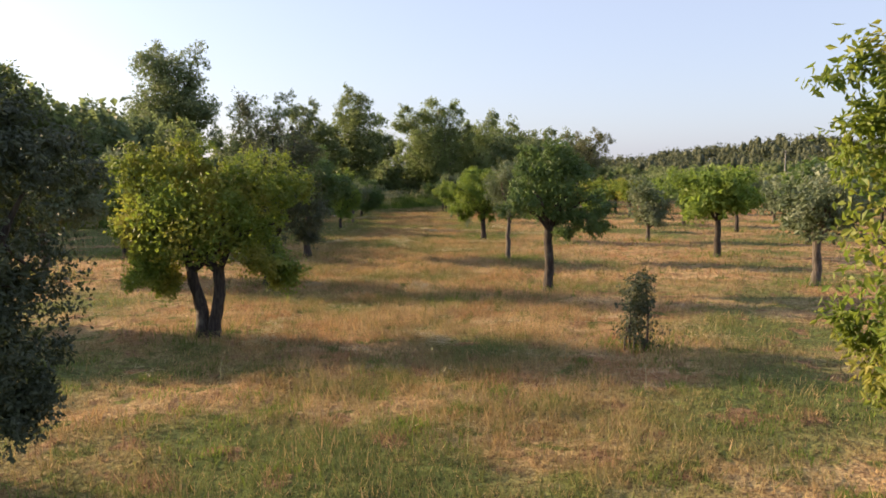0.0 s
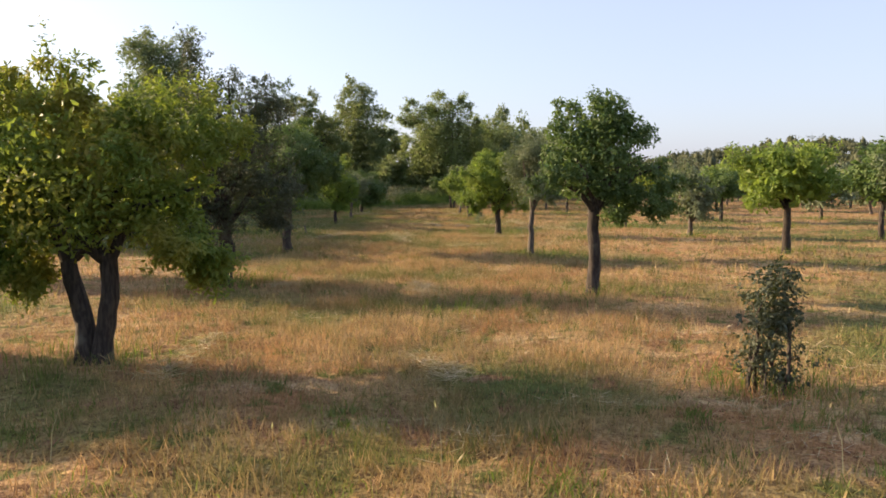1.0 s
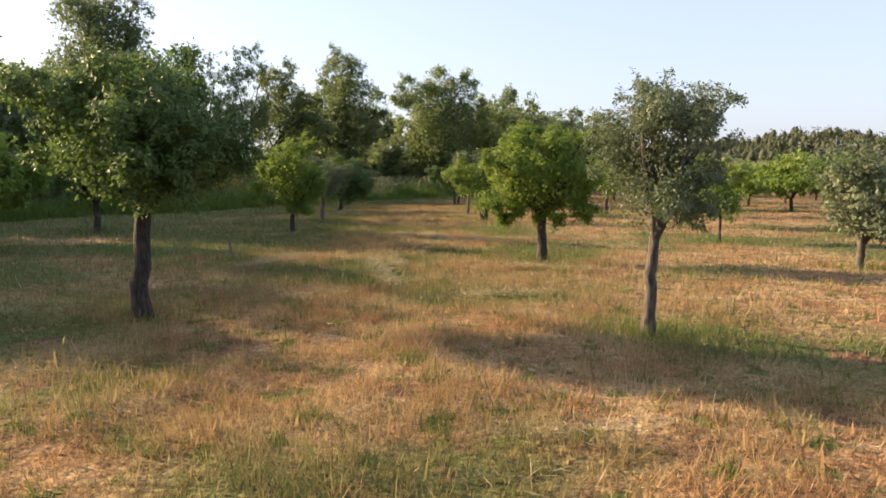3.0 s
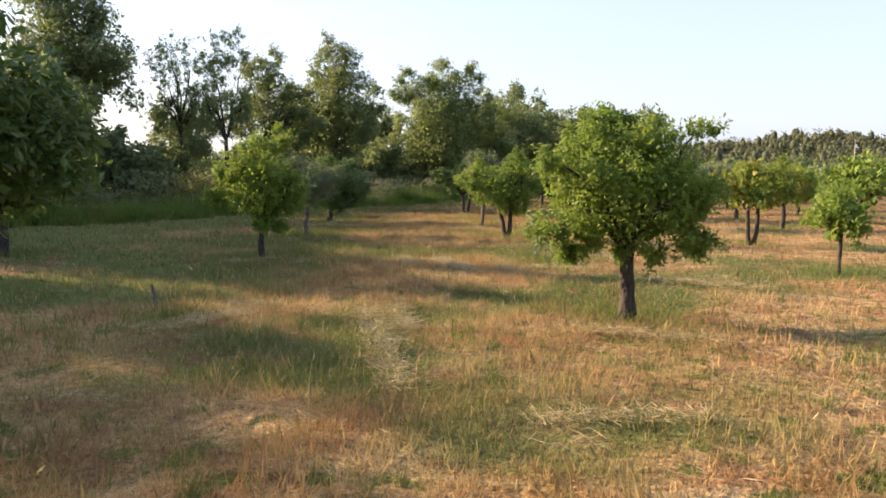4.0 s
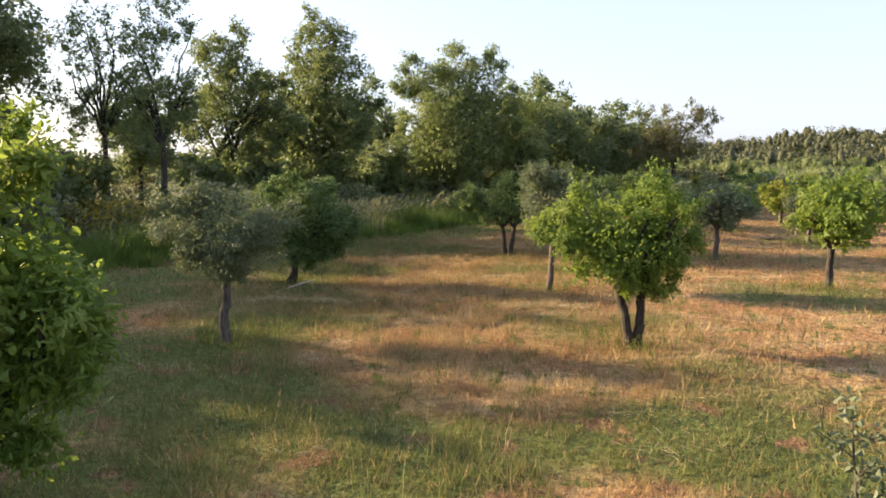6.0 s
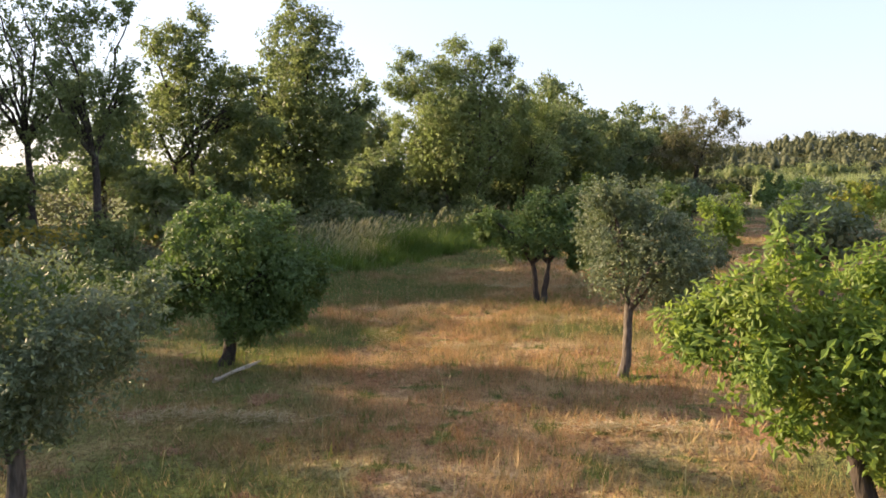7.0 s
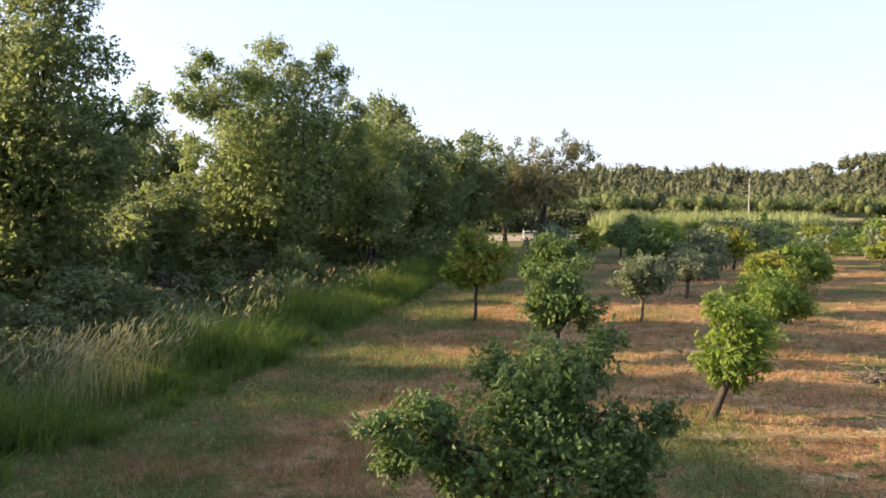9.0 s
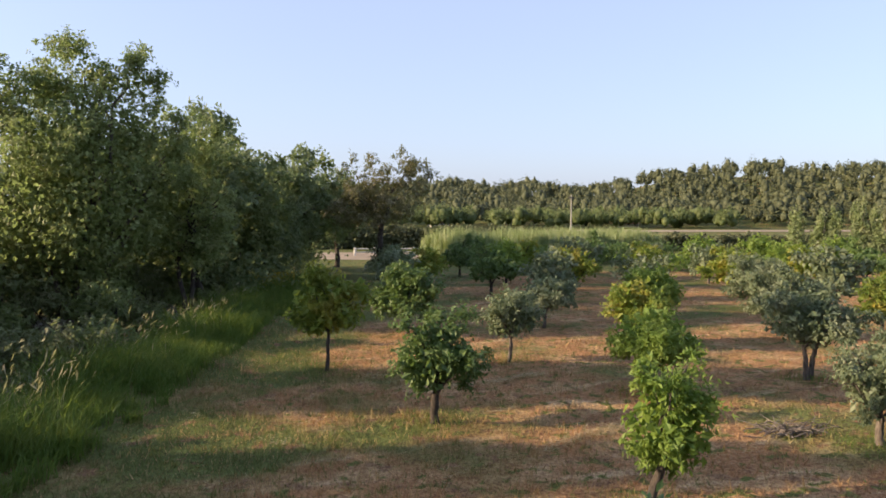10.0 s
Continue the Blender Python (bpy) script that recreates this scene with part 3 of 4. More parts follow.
# crowns with a marked shape: centre and radii of each lobe
LOBES = {
    0: [(-0.4, -0.2, 2.8, 1.1, 1.1, 0.8), (-0.5, -0.2, 1.75, 0.95, 1.0, 0.7), (0.4, 0, 2.2, 1.2, 1.2, 1.2), (-0.1, 0, 3.5, 0.8, 0.8, 0.6)],
    1: [(0.1, 0, 2.5, 1.1, 1.1, 0.9), (-0.3, 0, 1.6, 1.0, 1.0, 0.7), (0.35, -0.1, 1.55, 0.6, 0.6, 0.5), (0, 0, 3.1, 0.9, 0.9, 0.5), (0.55, -0.2, 1.1, 0.25, 0.25, 0.25)],
    2: [(-0.7, 0, 2.3, 0.9, 0.9, 1.05), (0.75, 0.1, 2.25, 0.95, 0.95, 1.05), (-0.85, -0.1, 1.35, 0.65, 0.6, 0.65), (-0.8, -0.1, 1.75, 0.7, 0.65, 0.6), (0.9, 0, 1.35, 0.65, 0.6, 0.5), (-0.3, 0, 2.85, 0.75, 0.8, 0.45), (0, 0, 1.6, 0.7, 0.7, 0.5)],
    3: [(0.2, 0, 2.9, 1.35, 1.3, 1.0), (-0.5, 0, 1.9, 1.1, 1.1, 0.9), (0.8, -0.1, 1.9, 0.9, 0.9, 0.8), (-0.3, 0, 3.75, 0.85, 0.8, 0.7), (0.8, 0, 3.3, 0.75, 0.75, 0.6), (0, -0.1, 1.2, 0.75, 0.75, 0.5), (-1.0, -0.3, 1.3, 0.9, 0.8, 0.6), (1.0, -0.3, 1.6, 0.65, 0.6, 0.6)],
    9: [(0.05, 0, 3.15, 0.85, 0.85, 0.6), (-0.65, -0.2, 2.55, 0.6, 0.65, 0.5), (0.55, 0, 2.7, 0.65, 0.7, 0.55), (1.0, 0.1, 1.85, 0.6, 0.6, 0.6), (0.1, 0, 2.1, 0.75, 0.75, 0.45), (-0.75, -0.75, 2.05, 0.45, 0.45, 0.4), (0.45, -0.1, 1.6, 0.5, 0.5, 0.35)],
    11: [(-0.15, 0, 2.15, 1.15, 1.15, 0.95), (-0.85, -0.1, 1.7, 0.75, 0.75, 0.75), (0.75, 0, 1.75, 0.7, 0.75, 0.85), (-0.9, 0, 2.3, 0.65, 0.7, 0.6), (0.4, 0, 2.6, 0.85, 0.8, 0.5), (-0.3, 0, 2.65, 0.75, 0.8, 0.48), (0.05, -0.1, 1.3, 0.6, 0.6, 0.42), (-0.7, -0.1, 1.3, 0.6, 0.55, 0.4), (0.7, -0.1, 1.25, 0.5, 0.5, 0.4)],
    12: [(-0.95, -0.1, 1.95, 0.7, 0.75, 0.6), (0.1, 0, 2.1, 0.85, 0.85, 0.65), (0.45, 0.1, 1.5, 0.6, 0.6, 0.6), (-0.55, -0.2, 1.5, 0.6, 0.6, 0.5), (0, -0.1, 1.05, 0.45, 0.45, 0.4)],
    13: [(0.3, 0, 1.95, 1.18, 1.15, 0.98), (-0.05, -0.3, 2.3, 0.8, 0.75, 0.66), (0.68, -0.2, 1.7, 0.85, 0.75, 0.72), (0.95, 0, 1.5, 0.65, 0.65, 0.7), (0.1, 0, 2.55, 0.75, 0.7, 0.45), (-0.15, 0.72, 2.1, 0.55, 0.55, 0.5)],
    14: [(-1.15, -0.3, 1.95, 0.46, 0.42, 0.62), (-0.75, -0.2, 1.45, 0.42, 0.4, 0.36), (-0.05, 0, 2.25, 0.62, 0.62, 0.74), (0.5, 0.15, 2.2, 0.52, 0.5, 0.7), (1.0, 0, 1.5, 0.56, 0.5, 0.56), (0.25, 0, 1.55, 0.6, 0.55, 0.45), (0.9, -0.1, 1.15, 0.42, 0.4, 0.4), (-0.35, 0, 1.35, 0.4, 0.4, 0.3)],
    15: [(0, 0, 2.35, 0.95, 0.95, 0.75), (-0.55, 0, 1.9, 0.7, 0.7, 0.6), (0.5, 0.1, 1.8, 0.75, 0.7, 0.65), (0.1, 0, 1.3, 0.6, 0.6, 0.5), (-1.05, 0, 1.5, 0.35, 0.35, 0.22), (0.1, 0, 2.75, 0.6, 0.6, 0.4), (0.15, 0, 0.9, 0.35, 0.35, 0.22)],
    16: [(0.1, 0, 1.9, 1.0, 1.0, 0.8), (0.75, 0, 1.9, 0.6, 0.6, 0.5), (-0.6, 0, 1.9, 0.7, 0.7, 0.6), (0, -0.1, 1.35, 0.75, 0.75, 0.5)],
    17: [(0.3, 0, 1.75, 1.3, 1.2, 0.95), (-0.6, -0.1, 1.7, 0.65, 0.7, 0.75), (1.1, -0.1, 1.35, 0.7, 0.7, 0.8), (0.3, 0, 2.3, 1.1, 1.0, 0.5), (1.0, -0.2, 0.85, 0.5, 0.5, 0.45), (-0.6, -0.2, 1.05, 0.5, 0.5, 0.35), (0.45, -0.4, 0.9, 0.5, 0.5, 0.45)],
    30: [(0.9, 0, 1.85, 0.72, 0.7, 0.6), (0.45, -0.1, 1.25, 0.75, 0.75, 0.6), (0.3, 0, 1.9, 0.6, 0.6, 0.45), (0.5, 0, 0.85, 0.55, 0.5, 0.35)],
    32: [(0.05, 0, 1.7, 1.15, 1.1, 0.75), (-0.55, 0, 1.3, 0.65, 0.65, 0.6), (0.7, -0.1, 1.25, 0.65, 0.65, 0.65), (0.4, 0, 2.2, 0.7, 0.7, 0.4), (-0.4, 0, 2.1, 0.6, 0.6, 0.4)],
    35: [(-0.1, 0, 2.1, 0.85, 0.8, 0.75), (-0.65, 0, 1.55, 0.6, 0.5, 0.35), (0.75, 0.1, 2.3, 0.6, 0.55, 0.45), (0.3, 0, 1.6, 0.75, 0.7, 0.45), (-0.1, 0, 2.75, 0.6, 0.55, 0.35)],
}


# the mown lane between the two middle rows
LANE = np.array([(1.5, 1.3), (0.6, 13.7), (-0.6, 22.5), (-1.8, 31.9), (-2.7, 41.5), (-3.1, 47.7), (-3.65, 55.9)])


def from_lane(x, y):
    at = LANE
    ys = np.linspace(at[0, 1], at[-1, 1], 80)
    return float(np.hypot(x - np.interp(ys, at[:, 1], at[:, 0]), y - ys).min())


for n, (x, y, h, w, bot, offx, kind, stems, girth, extra) in enumerate(ORCHARD):
    rng = np.random.default_rng(100 + n)
    leaf_mat, bark, label = KINDS[kind]
    near = from_lane(x, y)
    count, leaf = (11000, 0.09) if near < 9 else (6500, 0.108) if near < 22 and y > 60 else (4400, 0.122) if near < 16 else (2700, 0.16)
    if kind.startswith("holm"):
        count, leaf = int(count * 1.5), leaf * 0.84
    count = int(count * (w * w * (h - bot)) / 20.0) + 600
    count = min(count, 16000)
    leaf = leaf if kind.startswith("holm") else leaf * 1.14
    close = near < 4.8
    if close:
        count, leaf = (int(count * 2.4), leaf * 0.7) if kind.startswith("holm") else (int(count * 2.1), leaf * 0.78)
    fine = near < 3.1
    if fine:
        count = int(count * 0.85)
    made = tree_mesh_parts(rng, h, w, bot, offx, leaf_mat, bark, count, leaf, stems, girth, 0.4 * offx if offx > 0.45 else 0.0, 80, lobes=LOBES.get(n), slim=0.44 if kind.startswith("holm") else 0.46 if kind == "dark" else 0.4, dense=1.0 if close else 1.5, fine=fine)
    plant_tree("oak_tree", x, y, f"{label} {extra}" if extra else label + " in mown grass", "tree", "orchard trees", made)

# the far rows repeat six trees
models = []
for n, kind in enumerate(("oak", "dark", "holm", "yellow", "oak", "holm")):
    rng = np.random.default_rng(300 + n)
    leaf_mat, bark, label = KINDS[kind]
    made = tree_mesh_parts(rng, rng.uniform(2.7, 3.2), rng.uniform(2.7, 3.2), 0.3, 0.0, leaf_mat, bark, 1350, 0.2, 1, 0.09, 0, 60, limbs=4, number=7)
    models.append((made, label))
rng = np.random.default_rng(7)
standing = [(t[0], t[1]) for t in ORCHARD]
used = {}
for row in range(14):
    for col in range(-1, 9):
        y = 27.0 + 6.25 * row + rng.normal(0, 0.2)
        x = 9.2 - 0.132 * (y - 27) + 5.85 * col + rng.normal(0, 0.2)
        if col < 1 and y < 79 or inside(x, y) < 3 or rng.random() < 0.12:
            continue
        if x < 19 and y < 64 and col < 2 or min(math.hypot(x - a, y - b) for a, b in standing) < 3.6:
            continue
        k = int(rng.integers(0, 6))
        if k not in used:
            made, label = models[k]
            used[k] = plant_tree("oak_tree", x, y, label + " in a far row", "tree", "orchard trees", made)
        else:
            c = copy_thing(used[k], pose(x, y, float(height(x, y)), 0, 0, float(rng.uniform(0, 360))))
            c.scale = [float(rng.uniform(1.05, 1.3))] * 3
        standing.append((x, y))


# ---- tall trees behind the hedge line ----
def tall_tree(x, y, h, w, bot, mat, label, seed, count=11000, leaf=0.26, girth=0.28, trunks=1, clumps=110, clump=0.34, limbs=11, squeeze=0.85, bark=M_BARK, number=14, dense=1.0, core=0.74, lobes=None):
    rng = np.random.default_rng(seed)
    made = tree_mesh_parts(rng, h, w, bot, 0.0, mat, bark, count, leaf, trunks, girth, 0.0, clumps, clump, bot + 0.2 * (h - bot), limbs, squeeze, lobes, number, False, 70, dense, core=core)
    return plant_tree("broadleaf_tree", x, y, label, "tree", "hedge line trees", made)


tall_tree(-26.3, 70.0, 15.7, 9.0, 4.2, M_WOOD_DARK, "tall dark oak with a broad crown behind scrub", 501, 24000, 0.2, 0.34, squeeze=1.0, number=9, dense=1.3)
tall_tree(-18.6, 68.0, 11.0, 4.8, 2.6, M_TALL, "slender tree with an airy crown behind scrub", 502, 9000, 0.125, 0.14, clump=0.24, number=20, dense=0.6, core=0.6)
tall_tree(-15.2, 66.0, 11.2, 4.2, 2.0, M_TALL, "slender upright tree with gaps in its crown", 503, 10000, 0.125, 0.14, clump=0.24, number=20, dense=0.6, core=0.6)
tall_tree(-15.0, 73.0, 10.2, 5.6, 2.2, M_TALL, "upright tree with a ragged airy crown", 504, 20000, 0.137, 0.16, 2, clump=0.36, dense=1.2, squeeze=1.0, lobes=[(0.3, 0, 6.5, 2.2, 2.2, 2.0), (-0.8, 0, 8.5, 1.0, 1.0, 1.3), (0.6, 0, 8.8, 1.0, 1.0, 1.2), (1.9, 0, 7.0, 1.3, 1.3, 1.5), (-1.6, 0, 5.2, 1.2, 1.2, 1.4), (1.6, 0, 4.4, 1.5, 1.4, 1.3), (3.0, 0, 5.4, 1.4, 1.4, 1.5)])
tall_tree(-11.5, 79.5, 12.4, 7.4, 0.8, M_TALL, "tall dense tree with a pointed crown", 505, 36000, 0.147, 0.24, clump=0.36, squeeze=1.0, dense=1.6, lobes=[(0, 0, 4.4, 3.8, 3.7, 3.2), (0, 0, 7.6, 3.0, 2.8, 2.8), (-0.4, 0, 9.9, 1.9, 1.9, 2.2), (0.9, 0, 9.3, 1.5, 1.5, 1.9), (2.7, 0, 6.0, 1.3, 1.4, 1.2), (-2.6, 0, 7.2, 1.3, 1.3, 1.4), (-3.3, 0, 5.2, 1.6, 1.6, 2.0)])
tall_tree(-8.4, 86.0, 5.4, 3.6, 0.8, M_TALL, "smaller tree beside the poplar", 506, 5000, 0.18, 0.12)
tall_tree(-4.0, 90.5, 12.2, 9.0, 0.5, M_POPLAR, "large poplar with pale green leaves down to the ground", 507, 44000, 0.158, 0.2, 3, 300, 0.4, 14, 1.0, M_BARK_PALE, dense=1.6, lobes=[(0, 0, 6.0, 4.1, 4.1, 4.2), (-0.4, 0, 2.8, 4.3, 4.1, 2.5), (-1.7, 0, 8.4, 2.4, 2.4, 2.3), (1.2, 0, 8.4, 2.3, 2.3, 2.3), (-3.0, 0, 9.3, 1.9, 1.9, 2.0), (-0.8, 0, 10.0, 2.0, 2.0, 2.0), (2.0, 0, 9.9, 1.6, 1.6, 1.9), (3.2, 0, 7.0, 1.6, 1.8, 2.1), (-3.6, 0, 6.0, 1.3, 1.6, 1.9)])
tall_tree(0.5, 93.5, 11.0, 6.4, 0.8, M_POPLAR, "smaller poplar against the woodland row", 512, 13000, 0.2, 0.16, 2)
tall_tree(15.7, 108.4, 10.0, 9.2, 2.6, M_BROWNISH, "thin brownish tree with a bare top on a dark trunk", 508, 14000, 0.17, 0.24, squeeze=0.82, number=16, clump=0.3)
tall_tree(-30.0, 72.0, 11.0, 8.0, 2.5, M_WOOD_DARK, "dark broad tree behind scrub", 509, 9000, 0.3, 0.25)
tall_tree(-34.0, 60.0, 10.0, 8.0, 2.0, M_WOOD_DARK, "dark broad tree at the field's corner", 510, 9000, 0.3, 0.25)
tall_tree(-27.0, 57.5, 8.6, 6.4, 1.6, M_TALL, "broad leafy tree behind scrub", 513, 6000, 0.34, 0.2)
# added mostly out of view, to cast shade over the meadow's left side
tall_tree(-30.5, 47.0, 11.0, 8.0, 2.0, M_WOOD_DARK, "unseen dark hedge tree added to shade the meadow", 514, 6000, 0.34, 0.25)
tall_tree(-34.0, 41.0, 11.5, 8.0, 2.0, M_TALL, "unseen leafy hedge tree added to shade the meadow", 515, 6000, 0.34, 0.25)
tall_tree(-24.5, 44.5, 10.0, 8.6, 1.0, M_TALL, "unseen dense hedge tree added to shade the meadow", 516, 9000, 0.3, 0.2, dense=2.0)
tall_tree(-23.4, 50.0, 9.4, 7.6, 1.0, M_WOOD_DARK, "unseen dense dark hedge tree added to shade the meadow", 517, 8000, 0.3, 0.18, dense=2.0)
tall_tree(-20.2, 54.8, 7.4, 5.4, 1.2, M_TALL, "rounded hedge tree added behind the scrub for shade", 518, 5000, 0.27, 0.16)
tall_tree(-27.0, 38.5, 10.5, 8.6, 1.2, M_TALL, "unseen leafy hedge tree added to shade the meadow", 511, 9000, 0.32, 0.2, dense=2.0)

# two more blockers, added where sun still came through to the grass
tall_tree(-30.0, 34.5, 11.0, 8.6, 1.2, M_WOOD_DARK, "unseen dense dark hedge tree added to shade the meadow", 519, 8000, 0.32, 0.2, dense=2.0)
tall_tree(-24.5, 56.0, 8.6, 7.0, 1.0, M_WOOD_DARK, "broad dark hedge tree added behind scrub for shade", 520, 8000, 0.28, 0.2, dense=1.8)

# added to shade the ground before the verge
tall_tree(-24.5, 63.0, 8.8, 7.6, 0.6, M_WOOD_DARK, "broad dark hedge tree added behind scrub for shade", 521, 9000, 0.28, 0.2, dense=2.0)

# low thick trees fill the hedge behind the scrub
low = []
for n, h in enumerate((4.4, 3.8)):
    rng = np.random.default_rng(560 + n)
    low.append(tree_mesh_parts(rng, h, 4.4, 0.3, 0.0, M_TALL if n else M_WOOD_DARK, M_BARK, 2300, 0.3, 2, 0.09, 0, 70, 0.36, 0.9, 4, 0.9, None, 10, False, 20))
low_used = {}
rng = np.random.default_rng(565)
for n, y in enumerate(np.arange(50, 112, 3.0)):
    x = float(np.interp(y, [q[1] for q in EDGE], [q[0] for q in EDGE])) - 11.0 + float(rng.normal(0, 1.0))
    k = n % 2
    if 63 < y < 77 and n % 3 == 0:
        continue
    if k not in low_used:
        low_used[k] = plant_tree("hedge_tree", x, float(y), "low thick hedge tree with leaves down to the scrub", "tree", "low hedge trees", low[k])
    else:
        copy_thing(low_used[k], pose(x, float(y), 0, 0, 0, float(rng.uniform(0, 360))))

# woodland beyond the poplar: four trees, repeated
wood = []
for n, (h, w) in enumerate(((10.9, 6.6), (10.5, 6.2), (10.9, 6.4), (10.6, 6.0))):
    rng = np.random.default_rng(540 + n)
    wood.append(tree_mesh_parts(rng, h, w, 1.0, 0.0, M_WOOD_DARK if n != 1 else M_TALL, M_BARK, 5200, 0.34, 1, 0.22, 0, 100, 0.36, 3.2, 4, 0.85, None, 12, False, 40, 1.0))
WOOD = [(1.5, 97), (4.2, 101), (6.6, 105), (8.6, 109.5), (10.6, 114), (13.0, 118.5), (16.5, 122), (-1.5, 103), (2.0, 108), (5.0, 114), (8.5, 121), (-6, 99), (-12, 101), (-18, 96), (-28, 92), (-36, 88)]
wood_used = {}
rng = np.random.default_rng(9)
for n, (x, y) in enumerate(WOOD):
    k = n % 4
    if k not in wood_used:
        wood_used[k] = plant_tree("woodland_tree", x, y, "dark green woodland tree in a dense row", "tree", "woodland row", wood[k])
    else:
        c = copy_thing(wood_used[k], pose(x, y, 0, 0, 0, float(rng.uniform(0, 360))))
        c.scale = (1.0, 1.0, 1.16 if n in (8, 9, 10) else float(rng.uniform(0.92, 1.04)))


# ---- scrub, brambles and tall grass along the hedge line ----
def bush_parts(rng, w, h, mat, count, leaf, clumps=26, clump=0.36):
    c, at, way = crown_points((0, 0, h * 0.42), (w / 2, w / 2, h * 0.55), clumps, count, rng, clump, (0.2, 0.95), leaf)
    at[:, 2] = np.abs(at[:, 2])
    crown = leaves(at, way, leaf, leaf * 0.55, rng, facing=True)
    stems = merged([tube(bend((rng.normal(0, 0.1), rng.normal(0, 0.1), -0.05), c[k], 5, rng, 0.1), np.linspace(0.028, 0.008, 5), 5, rng) for k in range(8)])
    return stems, crown, mat


def plant_bush(name, x, y, label, category, group, made, turn=0.0):
    stems, crown, mat = made
    thing = new(name)
    piece("stem", *stems, M_BARK, thing, smooth=True)
    piece("foliage", *crown, mat, thing)
    thing.matrix_basis = pose(x, y, float(height(x, y)), 0, 0, turn)
    return tagged(thing, label, category, group)


BUSHES = [(M_BRAMBLE, "dark bramble thicket"), (M_BRAMBLE, "dense dark green shrub"), (M_HEATH, "greyish dry scrub"), (M_TALL, "leafy green shrub"), (M_BRAMBLE, "low bramble mound")]
bush_made = []
for n, (mat, label) in enumerate(BUSHES):
    rng = np.random.default_rng(600 + n)
    bush_made.append((bush_parts(rng, (2.6, 2.4, 2.2, 2.4, 3.0)[n], (1.5, 2.1, 1.2, 2.3, 1.1)[n], mat, 900, 0.178), label))
bush_used = {}
rng = np.random.default_rng(61)
e = np.array(EDGE)
for y in np.arange(34, 112, 1.35):
    for band, (off, spread) in enumerate(((4.6, 0.5), (6.2, 0.7), (8.4, 1.0), (11.5, 1.5))):
        if rng.random() < (0.1, 0.12, 0.25, 0.35)[band] or band == 3 and 63 < y < 78 and rng.random() < 0.6:
            continue
        x = float(np.interp(y, e[:, 1], e[:, 0])) - off + rng.normal(0, spread)
        k = int(rng.choice(5, p=((0.35, 0.1, 0.2, 0.05, 0.3), (0.3, 0.25, 0.2, 0.15, 0.1), (0.2, 0.35, 0.1, 0.3, 0.05), (0.1, 0.45, 0.0, 0.45, 0.0))[band]))
        yy = float(y + rng.normal(0, 0.4))
        if k not in bush_used:
            made, label = bush_made[k]
            bush_used[k] = plant_bush("shrub", x, yy, label + " along the meadow's edge", "shrub", "hedge line shrubs", made)
        else:
            s = float(rng.uniform(0.7, 1.15)) * (1, 1, 1.15, 1.6)[band]
            c = copy_thing(bush_used[k], pose(x, yy, float(height(x, yy)), 0, 0, float(rng.uniform(0, 360))))
            c.scale = (s, s, s * float(rng.uniform(0.8, 1.1)))


def blades(at, h, width, rng, lean=0.45):
    """One-triangle grass blades."""
    n = len(at)
    ang = rng.uniform(0, 2 * np.pi, n)
    side = np.stack([np.cos(ang), np.sin(ang), np.zeros(n)], -1) * (width * rng.uniform(0.6, 1.3, n))[:, None]
    tip = np.stack([rng.normal(0, lean, n), rng.normal(0, lean, n), np.ones(n)], -1)
    tip = tip / np.linalg.norm(tip, axis=1)[:, None] * h[:, None]
    verts = np.stack([at - side / 2, at + side / 2, at + tip], 1).reshape(-1, 3)
    return verts, np.arange(3 * n).reshape(-1, 3)


def long_blades(at, h, width, rng, lean=0.35, drift=0.1):
    """Arching blades in three stretches."""
    n = len(at)
    ang = rng.uniform(0, 2 * np.pi, n)
    side = np.stack([np.cos(ang), np.sin(ang), np.zeros(n)], -1) * (width * rng.uniform(0.6, 1.3, n))[:, None] / 2
    way = np.stack([rng.normal(drift, lean, n), rng.normal(-0.5 * drift, lean, n), np.zeros(n)], -1) * h[:, None]
    up = np.array([0, 0, 1.0]) * h[:, None]
    a, b, c = at, at + up * 0.5 + way * 0.2, at + up * 0.95 + way
    verts = np.stack([a - side, a + side, b + side * 0.8, b - side * 0.8, c], 1).reshape(-1, 3)
    base = np.arange(n)[:, None] * 5
    return verts, [base + (0, 1, 2, 3), base + (3, 2, 4)], c


def on_ground(x, y, sink=0.01):
    return np.stack([x, y, height(x, y) - sink], -1)


# the verge: uneven tufts that fan out and lean
rng = np.random.default_rng(71)
tufts = 900
ty = rng.uniform(36, 104, tufts)
toff = rng.uniform(-0.1, 4.3, tufts)
tall = rng.uniform(0.5, 1.25, tufts) * np.clip(0.6 + toff * 0.4, 0.5, 1.3) * (0.85 + 0.3 * np.sin(ty * 0.9))
per = 50
ang, far = rng.uniform(0, 6.283, tufts * per), rng.uniform(0, 1, tufts * per) ** 0.7
reach = np.repeat(0.12 + 0.3 * tall, per) * far
y = np.repeat(ty, per) + np.sin(ang) * reach
x = np.repeat(np.interp(ty, e[:, 1], e[:, 0]) - toff, per) + np.cos(ang) * reach
h = np.repeat(tall, per) * rng.uniform(0.45, 1.15, tufts * per)
n = 24000
yb = rng.uniform(28, 112, n)
ob = rng.uniform(0, 1, n) ** 0.8 * 4.2
xb = np.interp(yb, e[:, 1], e[:, 0]) - ob + 0.2 * np.sin(yb * 2.3)
hb = rng.uniform(0.35, 0.85, n) * np.clip(0.45 + ob * 0.4, 0.3, 1.25) * (0.85 + 0.3 * np.sin(yb * 1.7) * np.sin(yb * 0.53))
x, y, h = np.concatenate([x, xb]), np.concatenate([y, yb]), np.concatenate([h, hb])
